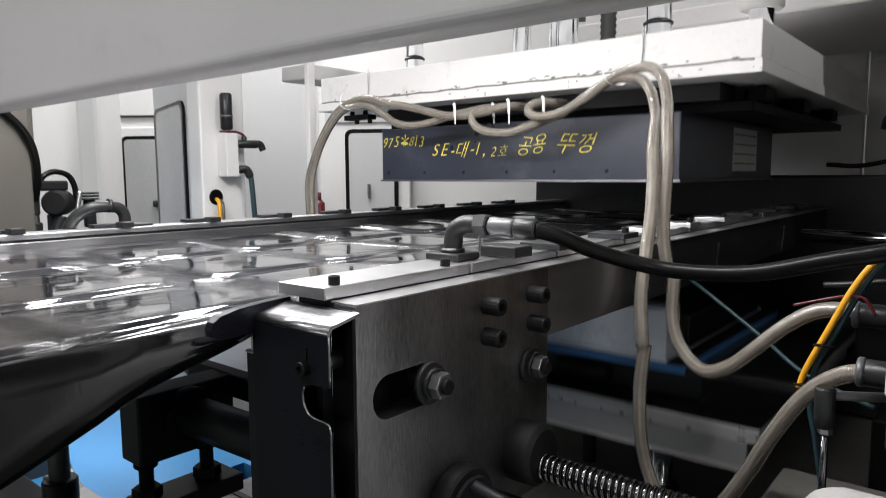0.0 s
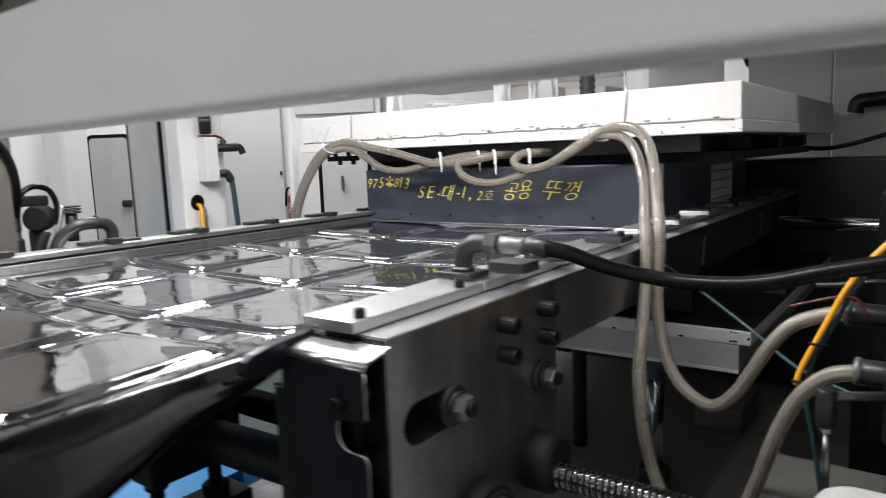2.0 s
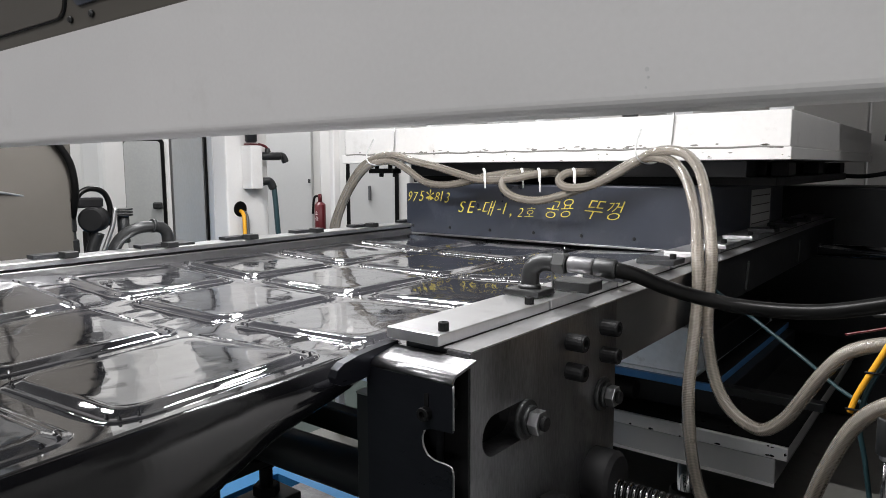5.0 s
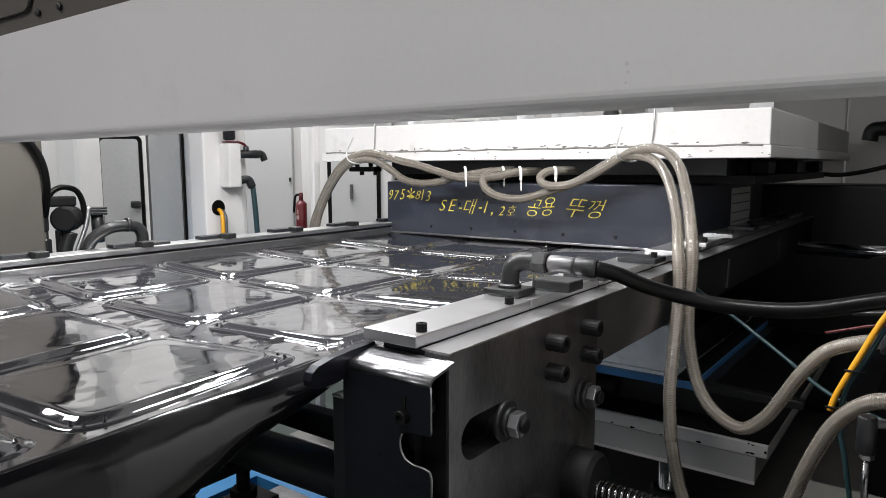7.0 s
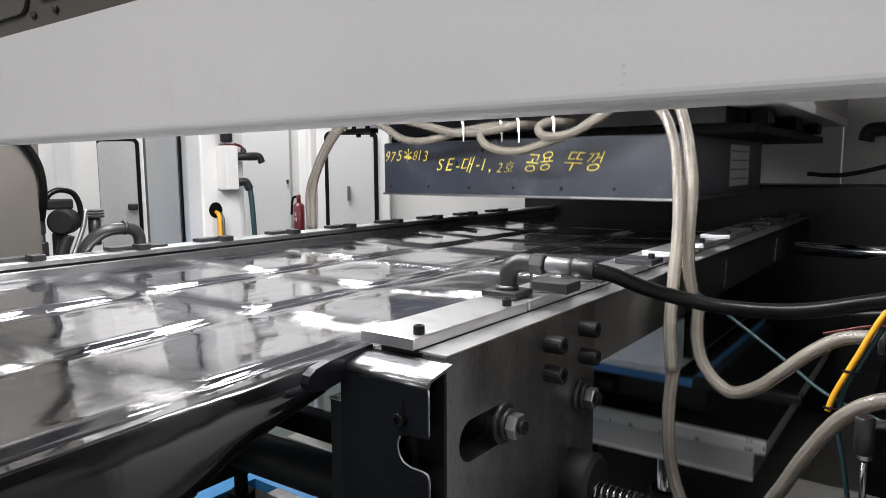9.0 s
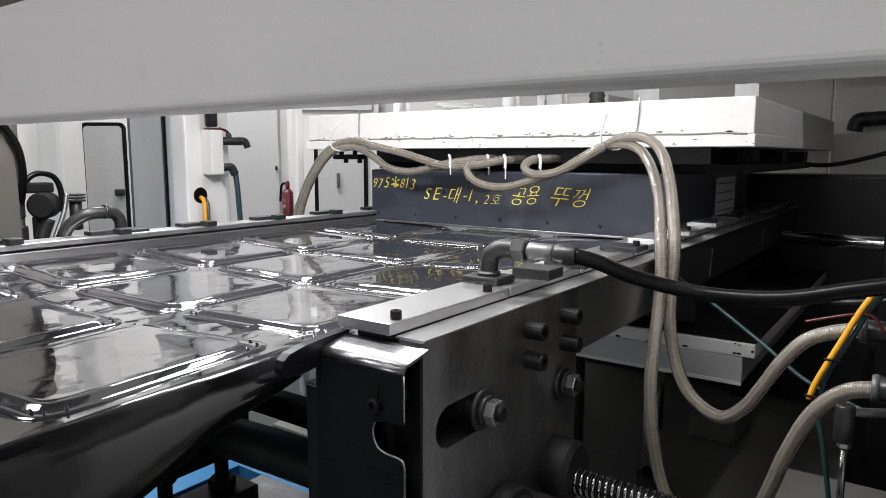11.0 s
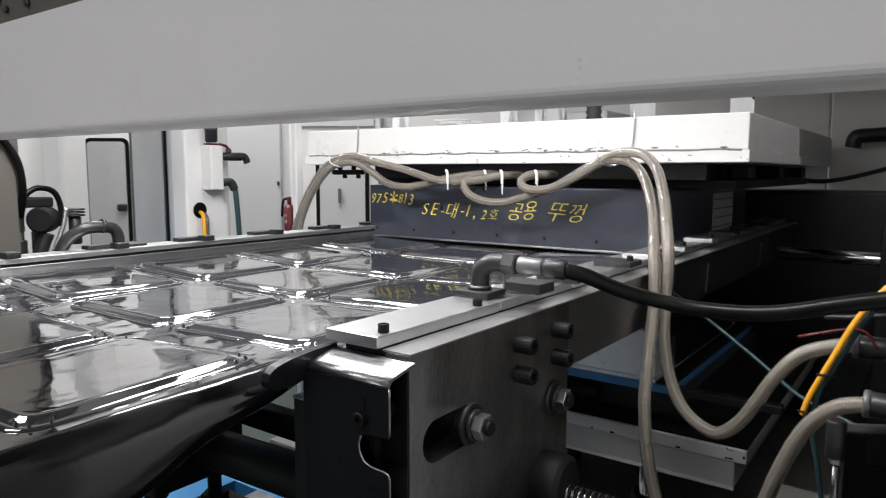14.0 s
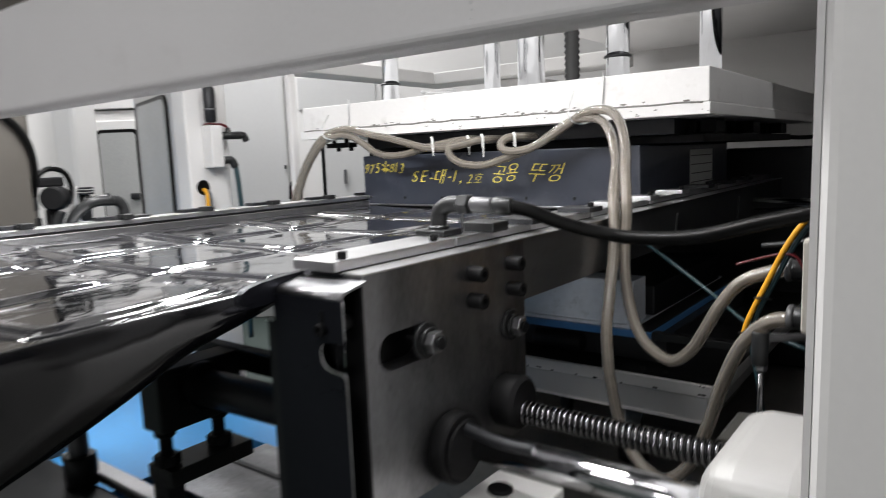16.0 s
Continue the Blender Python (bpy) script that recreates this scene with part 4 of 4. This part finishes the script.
part("cross_bar", boxm(-0.0445, 0.2, 1.75, 1.78, 0.7357, 0.756, bevel=0.002), CASTGREY, table, "grey steel cross bar")
part("base_plate", boxm(-1.09, -0.095, 1.762, 2.6, 0.7552, 0.764, bevel=0.001), SILVERBLUE, table)
part("mould_front", boxm(-1.04, -0.1, 1.77, 1.86, 0.7645, 0.885, bevel=0.003), SILVERBLUE, table, "worn silver-blue mould front")
part("mould", boxm(-1.04, -0.09, 1.9, 2.54, 0.764, 0.85, bevel=0.004), BLACKMET, table)
part("cylinder", rodm((-0.4, 1.775, 0.695), (-0.25, 1.775, 0.695), 0.026, 20, bevel=0.003), BLACKOX, table)
for k in range(3):
    part("bolt", hexhead(bmesh.new(), (-0.12 + k * 0.06, 1.735, 0.657), (0, 0, 1), 0.006, 0.008), BLACKOX, table)
for x, y in ((-0.13, 1.85), (-1.0, 1.85), (-0.13, 2.9)):
    part("table_post", rodm((x, y, 0.12), (x, y, 0.562), 0.026, 22), CHROME, table, "polished guide post")
part("jack_screw", sweepm([(-0.42, 2.0, 0.15 + k * 0.006) for k in range(69)], 0.022, 14, 1, rib=0.1), BLACKMET, table)

part("base_slab", boxm(-1.4, 0.4, 1.6, 3.2, 0.0, 0.35, bevel=0.01), CONCRETE, fm, "stained grey base slab")
for x, y in ((-0.13, 1.85), (-1.0, 1.85), (-0.13, 2.9)):
    part("bush", rodm((x, y, 0.35), (x, y, 0.42), 0.045, 24, bevel=0.004), CASTGREY, fm)
part("base_block", boxm(-0.17, -0.02, 2.35, 2.6, 0.351, 0.43, bevel=0.006), CONCRETE, fm)
part("bed_block", boxm(0.22, 0.42, 1.36, 1.56, 0.0, 0.66, bevel=0.008), CONCRETE, fm, "grey machine foot")

# ---------------------------------------------------------------- braided hoses on the platen
HR = 0.0112
up1 = solid("water_hose", sweepm([(-1.31, 1.66, 0.96), (-1.309, 1.66, 1.082), (-1.273, 1.66, 1.161), (-1.23, 1.66, 1.228), (-1.175, 1.66, 1.288), (-1.123, 1.66, 1.318), (-1.061, 1.66, 1.334), (-1.002, 1.66, 1.331), (-0.933, 1.66, 1.313), (-0.845, 1.66, 1.296), (-0.761, 1.655, 1.276), (-0.691, 1.65, 1.261), (-0.623, 1.65, 1.259), (-0.567, 1.65, 1.264), (-0.523, 1.655, 1.273), (-0.497, 1.68, 1.277), (-0.485, 1.75, 1.278)], HR, 16), HOSE, "braided clear hose draped along the platen front", "hose", "water hoses", at=PLATEN_AT)
up2 = solid("water_hose", sweepm([(-1.27, 1.64, 0.96), (-1.267, 1.64, 1.084), (-1.232, 1.64, 1.171), (-1.176, 1.64, 1.247), (-1.119, 1.645, 1.298), (-1.062, 1.655, 1.314), (-1.014, 1.66, 1.31), (-0.956, 1.66, 1.284), (-0.9, 1.66, 1.253), (-0.835, 1.66, 1.242), (-0.771, 1.668, 1.248), (-0.71, 1.68, 1.263), (-0.642, 1.69, 1.274), (-0.6, 1.7, 1.279), (-0.58, 1.75, 1.28)], HR, 16), HOSE, "braided clear hose sagging below the platen front", "hose", "water hoses", at=PLATEN_AT)
up3 = solid("water_hose", sweepm([(-0.565, 1.75, 1.28), (-0.573, 1.7, 1.28), (-0.595, 1.668, 1.273), (-0.604, 1.645, 1.256), (-0.594, 1.64, 1.234), (-0.567, 1.635, 1.218), (-0.531, 1.635, 1.208), (-0.478, 1.635, 1.206), (-0.427, 1.64, 1.218), (-0.379, 1.66, 1.235), (-0.331, 1.665, 1.253), (-0.271, 1.655, 1.284), (-0.221, 1.645, 1.307), (-0.178, 1.635, 1.316), (-0.135, 1.62, 1.312), (-0.095, 1.58, 1.297), (-0.051, 1.52, 1.262), (-0.012, 1.45, 1.213), (0.02, 1.37, 1.18), (0.042, 1.31, 1.14), (0.05, 1.295, 1.09), (0.053, 1.283, 1.03), (0.058, 1.252, 0.96), (0.062, 1.228, 0.89), (0.07, 1.222, 0.811)], HR, 16), HOSE, "braided clear hose curling down beside the platen", "hose", "water hoses", at=PLATEN_AT)
up4 = solid("water_hose", sweepm([(-0.378, 1.75, 1.28), (-0.384, 1.69, 1.28), (-0.41, 1.658, 1.278), (-0.423, 1.64, 1.263), (-0.411, 1.635, 1.247), (-0.379, 1.635, 1.241), (-0.331, 1.64, 1.248), (-0.271, 1.645, 1.276), (-0.213, 1.64, 1.307), (-0.173, 1.63, 1.326), (-0.126, 1.61, 1.332), (-0.073, 1.57, 1.322), (-0.021, 1.5, 1.288), (0.018, 1.43, 1.232), (0.048, 1.355, 1.19), (0.064, 1.32, 1.145), (0.067, 1.313, 1.1), (0.066, 1.308, 1.04), (0.068, 1.305, 0.985), (0.078, 1.302, 0.93)], HR, 16), HOSE, "braided clear hose curling down beside the platen", "hose", "water hoses", at=PLATEN_AT)
FIT1, FIT2 = (0.385, 1.23, 1.034), (0.41, 1.11, 0.985)
low4 = solid("water_hose", sweepm([(0.069, 1.305, 0.966), (0.09, 1.298, 0.898), (0.121, 1.29, 0.857), (0.172, 1.27, 0.842), (0.21, 1.26, 0.87), (0.238, 1.25, 0.915), (0.266, 1.24, 0.965), (0.3, 1.235, 1.007), (0.345, 1.232, 1.028), FIT1], HR, 16), HOSE, "braided clear hose looping up to its fitting", "hose", "water hoses", at=FIT1)
low3 = solid("water_hose", sweepm([(0.062, 1.228, 0.89), (0.07, 1.222, 0.811), (0.09, 1.222, 0.722), (0.13, 1.21, 0.66), (0.185, 1.19, 0.645), (0.235, 1.175, 0.69), (0.268, 1.165, 0.77), (0.293, 1.15, 0.85), (0.325, 1.135, 0.925), (0.365, 1.12, 0.97), FIT2], HR, 16), HOSE, "braided clear hose looping up to its fitting", "hose", "water hoses", at=FIT2)
for ob, xs in ((up1, (-1.1,)), (up4, (-0.205,))):
    for x in xs:
        tie = solid("wire_hook", sweepm([(x + 0.06, 1.688, 1.43), (x + 0.062, 1.684, 1.40), (x + 0.055, 1.685, 1.345), (x + 0.03, 1.66, 1.305), (x + 0.005, 1.63, 1.308), (x - 0.008, 1.628, 1.335), (x - 0.008, 1.66, 1.385)], 0.0022, 8), WIRE, "bent galvanised wire hook holding the hoses", "hook", "wire hooks", at=PLATEN_AT)
for x, drop, y in ((-0.655, 0.046, 1.635), (-0.565, 0.046, 1.69), (-0.482, 0.054, 1.64), (-0.382, 0.03, 1.645)):
    tie = thing("hose_clip", PLATEN_AT, "pale cable tie holding a hose with its tail hanging", "tie", "cable ties")
    part("band", sweepm([(x - 0.004, y, 1.29), (x + 0.002, y - 0.004, 1.284), (x + 0.003, y - 0.004, 1.268), (x, y, 1.256)], 0.0038, 8), PAPER, tie)
    part("tail", boxm(x + 0.002, x + 0.006, y - 0.005, y - 0.003, 1.29 - drop - 0.008, 1.27, bevel=0.0008), PAPER, tie)

# ---------------------------------------------------------------- manifold and drive on the right
mani = thing("water_manifold", (0.43, 1.18, 0.0), "dark brass water manifold with hose tails", "manifold")
part("block", boxm(0.43, 0.5, 1.08, 1.27, 0.9, 1.07, bevel=0.006), CASTGREY, mani)
for f in (FIT1, FIT2):
    part("hose_tail", rodm((f[0] - 0.01, f[1], f[2]), (f[0] + 0.05, f[1], f[2]), 0.017, 16, bevel=0.003), CASTGREY, mani)
    part("hose_band", rodm((f[0] - 0.016, f[1], f[2]), (f[0] - 0.006, f[1], f[2]), 0.0185, 18, bevel=0.002), PIPE, mani)
part("valve_lever", sweepm([(0.46, 1.22, 1.07), (0.42, 1.22, 1.085), (0.36, 1.23, 1.075), (0.33, 1.24, 1.07)], 0.004, 8), CASTGREY, mani)
part("post", boxm(0.44, 0.49, 1.14, 1.2, 0.0, 0.9, bevel=0.004), BLACKMET, mani)
cyl = part("air_cylinder", rodm((0.371, 1.05, 0.925), (0.371, 1.05, 0.975), 0.0115, 16, bevel=0.002), CASTGREY, mani)
part("cylinder_rod", rodm((0.373, 1.05, 0.76), (0.373, 1.05, 0.925), 0.0045, 14), SCREW, cyl)
part("cylinder_nut", hexhead(bmesh.new(), (0.373, 1.05, 0.918), (0, 0, 1), 0.0085, 0.008), STEEL, cyl)
part("cylinder_port", rodm((0.371, 1.05, 0.965), (0.43, 1.085, 0.965), 0.006, 12), PIPE, cyl)
part("yoke_rod", sweepm([(0.3, 1.2, 1.043), (0.33, 1.2, 1.053), (0.36, 1.2, 1.062), (0.385, 1.2, 1.062), (0.4, 1.2, 1.04)], 0.002, 8), RED, mani, "dull red lever")
solid("air_tube", sweepm([(0.47, 1.2, 1.2), (0.402, 1.2, 1.121), (0.372, 1.2, 1.074), (0.347, 1.2, 1.017), (0.321, 1.2, 0.956), (0.312, 1.2, 0.925)], 0.0044, 12), YELLOW, "yellow air tube tied beside the manifold", "tube")
solid("air_tube", sweepm([(0.48, 1.205, 1.2), (0.412, 1.205, 1.12), (0.381, 1.205, 1.072), (0.356, 1.205, 1.015), (0.331, 1.206, 0.956), (0.326, 1.208, 0.9), (0.337, 1.208, 0.84), (0.355, 1.215, 0.7), (0.36, 1.22, 0.5), (0.36, 1.22, 0.005)], 0.0038, 12), TEAL, "teal air tube tied beside the manifold", "tube")
solid("air_tube", sweepm([(0.03, 1.45, 1.05), (0.12, 1.4, 1.01), (0.22, 1.36, 0.955), (0.3, 1.3, 0.92), (0.4, 1.25, 0.9)], 0.0034, 10), TEAL, "thin teal air tube crossing behind the hoses", "tube")
for z, x in ((0.99, 0.34), (0.93, 0.318)):
    solid("cable_tie", sweepm([(x - 0.012, 1.2, z), (x, 1.193, z + 0.002), (x + 0.014, 1.2, z), (x, 1.207, z - 0.002), (x - 0.012, 1.2, z)], 0.0018, 8), BLACKOX, "black cable tie round the coloured air tubes", "tie", "tube ties")
gb = thing("junction_box", (0.475, 0.95, 1.015), "cream junction box beside the drive", "box")
part("body", boxm(0.445, 0.504, 0.9, 1.0, 1.015, 1.127, bevel=0.005), BEIGE, gb)
part("lid_seam", boxm(0.448, 0.503, 0.8975, 0.8995, 1.02, 1.122), BEIGE, gb)

drive = thing("cross_drive", (0.3, 0.82, 0.7), "cross slide drive with ball screw and chrome shaft", "drive")
core = part("screw_core", rodm((0.05, 0.9, 0.845), (0.42, 0.9, 0.845), 0.0135, 18), BLACKMET, drive)
part("screw_thread", sweepm([(0.055 + 0.0088 * k / 14, 0.9 + 0.0155 * math.cos(k * math.tau / 14), 0.845 + 0.0155 * math.sin(k * math.tau / 14)) for k in range(14 * 41)], 0.0033, 6, 1), SCREW, core, "bright steel screw thread")
part("shaft", rodm((0.06, 0.79, 0.832), (0.45, 0.79, 0.832), 0.0215, 28), CHROME, drive)
part("grease_line", sweepm([(0.06, 0.76, 0.868), (0.12, 0.755, 0.862), (0.17, 0.76, 0.86)], 0.008, 10), BLACKMET, drive)
part("motor_cover", boxm(0.37, 0.504, 0.74, 0.98, 0.656, 0.9, bevel=0.04, seg=6), DRIVEPAINT, drive, "cream rounded drive cover")
part("bed", boxm(0.05, 0.504, 0.66, 1.0, 0.0, 0.655, bevel=0.01), CONCRETE, drive)
part("bed_cap", boxm(0.05, 0.16, 0.66, 0.86, 0.656, 0.765, bevel=0.004), WHITE, drive)
part("cap_ring", rodm((0.09, 0.8, 0.765), (0.09, 0.8, 0.772), 0.018, 20, bevel=0.002), BLACKOX, drive)

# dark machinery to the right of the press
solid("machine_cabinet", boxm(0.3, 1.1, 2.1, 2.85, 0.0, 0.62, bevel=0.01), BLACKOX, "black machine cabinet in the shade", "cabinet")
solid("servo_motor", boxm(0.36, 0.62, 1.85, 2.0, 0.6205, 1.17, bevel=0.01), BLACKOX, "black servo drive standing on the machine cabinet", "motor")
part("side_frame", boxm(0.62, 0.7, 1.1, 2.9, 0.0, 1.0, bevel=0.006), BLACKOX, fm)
solid("tie_bar", rodm((0.1, 2.2, 1.06), (0.6, 2.2, 1.06), 0.018, 16), CHROME, "bright tie bar behind the rail", "bar")
av = thing("air_valve", (0.3, 2.6, 1.3), "black air valve with a hose on the rear panel", "valve")
part("body", rodm((0.2, 3.2, 1.43), (0.45, 3.2, 1.44), 0.028, 14, bevel=0.004), BLACKMET, av)
part("spout", sweepm([(0.22, 3.2, 1.43), (0.18, 3.2, 1.425), (0.17, 3.2, 1.385)], 0.028, 12), BLACKMET, av)
part("tube", sweepm([(-0.02, 3.15, 1.26), (0.1, 3.15, 1.255), (0.25, 3.15, 1.29), (0.45, 3.15, 1.36)], 0.009, 10), BLACKMET, av)

# ---------------------------------------------------------------- under the film
rol = thing("roller_support", (-0.63, 0.76, 0.0), "grey cast roller block on adjusting screws", "support")
part("block", boxm(-0.615, -0.55, 0.665, 0.845, 0.75, 0.868, bevel=0.004), CASTGREY, rol)
part("boss", rodm((-0.55, 0.75, 0.825), (-0.515, 0.75, 0.825), 0.045, 24, bevel=0.004), BLACKOX, rol)
part("tube", rodm((-0.525, 0.745, 0.825), (-0.06, 0.76, 0.828), 0.034, 24, bevel=0.002), BLACKMET, rol)
part("flat_bar", boxm(-0.7, -0.06, 0.84, 0.87, 0.826, 0.87, bevel=0.003), BLACKMET, rol)
part("light_strip", boxm(-0.4, -0.08, 0.875, 0.885, 0.79, 0.82, bevel=0.001), WHITE, rol)
for y in (0.695, 0.81):
    s = part("jack_bolt", rodm((-0.592, y, 0.675), (-0.592, y, 0.75), 0.0125, 14), BLACKOX, rol)
    part("lock_nut", hexhead(bmesh.new(), (-0.592, y, 0.676), (0, 0, 1), 0.025, 0.02), BLACKOX, s)
    part("bolt_collar", rodm((-0.592, y, 0.732), (-0.592, y, 0.75), 0.02, 16, bevel=0.002), BLACKOX, s)
part("foot_plate", boxm(-0.63, -0.55, 0.675, 0.86, 0.643, 0.675, bevel=0.003), CASTGREY, rol)
part("stand", boxm(-0.628, -0.58, 0.68, 0.72, 0.0, 0.643, bevel=0.004), BLACKMET, rol)
stk = thing("stacker_frame", (-1.0, 0.68, 0.0), "dark stacker frame with a steel guide post", "frame")
part("frame", boxm(-1.5, -0.66, 0.5, 0.7, 0.0, 0.55, bevel=0.006), BLACKMET, stk)
part("guide_post", rodm((-0.925, 0.68, 0.55), (-0.925, 0.68, 0.74), 0.02, 18, bevel=0.002), PIPE, stk)
part("post_sleeve", rodm((-0.925, 0.68, 0.55), (-0.925, 0.68, 0.62), 0.034, 18, bevel=0.003), CASTGREY, stk)
part("ledge", boxm(-1.08, -0.66, 0.701, 0.74, 0.55, 0.574, bevel=0.004), STEEL, stk, "bare metal ledge")
part("bracket", prismm([(-1.06, 0.574), (-0.95, 0.574), (-1.0, 0.6), (-1.03, 0.63), (-1.06, 0.632)], "y", 0.71, 0.735), STEEL, stk)
pallet = thing("blue_bin", (-1.7, 1.1, 0.0), "bright blue plastic bin standing on the floor", "bin")
part("bin", prismm([(-2.7, 0.76), (-1.06, 0.76), (-1.06, 1.2), (-0.62, 1.2), (-0.62, 1.385), (-2.7, 1.385)], "z", 0.0, 0.44), BLUE, pallet)
part("rim", boxm(-2.72, -0.61, 1.3865, 1.4, 0.4, 0.446, bevel=0.004), BLUE, pallet)
tray = thing("metal_tray", (-0.85, 1.05, 0.0), "bare metal tray on a dark stand under the film", "tray")
part("tray", boxm(-0.95, -0.45, 0.9, 1.19, 0.43, 0.45, bevel=0.003), PLATE, tray)
part("groove", boxm(-0.94, -0.46, 1.06, 1.075, 0.4505, 0.4535), BLACKMET, tray)
part("stand", boxm(-0.92, -0.5, 0.92, 1.17, 0.0, 0.429, bevel=0.004), BLACKMET, tray)


# ---------------------------------------------------------------- what moves
LIFT = [(0.0, 0.130), (0.1, 0.108), (0.2, 0.07), (0.3, 0.035), (0.4, 0.014), (0.5, 0.006), (0.7, 0.0), (7.3, 0.0), (7.4, 0.03), (7.5, 0.075), (7.6, 0.112), (7.7, 0.128), (7.8, 0.134), (8.5, 0.136), (8.95, 0.134), (9.1, 0.108), (9.2, 0.07), (9.3, 0.03), (9.4, 0.01), (9.5, 0.004), (9.7, 0.0), (16.0, 0.0)]
DROP = [(0.0, 0.012), (0.1, 0.05), (0.2, 0.11), (0.3, 0.165), (0.4, 0.193), (0.5, 0.203), (0.7, 0.211), (4.2, 0.211), (4.3, 0.15), (4.45, 0.06), (4.6, 0.0), (8.9, 0.0), (9.0, 0.01), (9.1, 0.05), (9.2, 0.11), (9.3, 0.165), (9.4, 0.193), (9.5, 0.203), (9.7, 0.211), (13.05, 0.211), (13.2, 0.15), (13.35, 0.06), (13.5, 0.0), (16.0, 0.0)]
FED = [(0.0, 0.136), (0.08, 0.059), (0.14, 0.017), (0.2, 0.002), (0.27, 0.0), (7.95, 0.0), (8.05, -0.024), (8.15, -0.1), (8.3, -0.236), (8.45, -0.372), (8.6, -0.508), (8.75, -0.642), (8.9, -0.777), (9.0, -0.863), (9.08, -0.94), (9.14, -0.983), (9.2, -0.998), (9.27, -1.0), (16.0, -1.0)]


def motions():
    x, y, z = PLATEN_AT
    for ob in bpy.data.objects:
        if ob.parent is None and (ob is platen or ob.name.split(".")[0] in ("wire_hook", "hose_clip") or ob in (up1, up2, up3, up4)):
            walk(ob, [(t, pose(x, y, z + d)) for t, d in LIFT])
    bx, by, bz = mbox.location
    walk(mbox, [(t, pose(bx, by, bz + d)) for t, d in LIFT])
    tx, ty, tz = TABLE_AT
    walk(table, [(t, pose(tx, ty, tz + d)) for t, d in DROP])
    # each lid rides on the film's sag
    for ob, x, y0 in lids:
        rows = []
        for t, share in FED:
            y = y0 + share * FEED
            across = math.degrees(math.atan((film_z(x + 0.1, y) - film_z(x - 0.1, y)) / 0.2))
            along = math.degrees(math.atan((film_z(x, y + 0.1) - film_z(x, y - 0.1)) / 0.2))
            rest = (film_z(x - 0.12, y) + film_z(x + 0.12, y) + film_z(x, y - 0.11) + film_z(x, y + 0.11)) / 4
            rows.append((t, pose(x - web.location.x, y - web.location.y, rest + 0.0008 - web.location.z, along, -across, 0)))
        walk(ob, rows)
    # the hanging loops swing about their fittings as the platen lifts
    walk(low4, [(t, pose(FIT1[0] + d * 0.2, FIT1[1], FIT1[2], 0, d / 0.134 * 16, 0)) for t, d in LIFT])
    walk(low3, [(t, pose(FIT2[0] + d * 0.15, FIT2[1], FIT2[2], 0, d / 0.134 * 9, 0)) for t, d in LIFT])


motions()
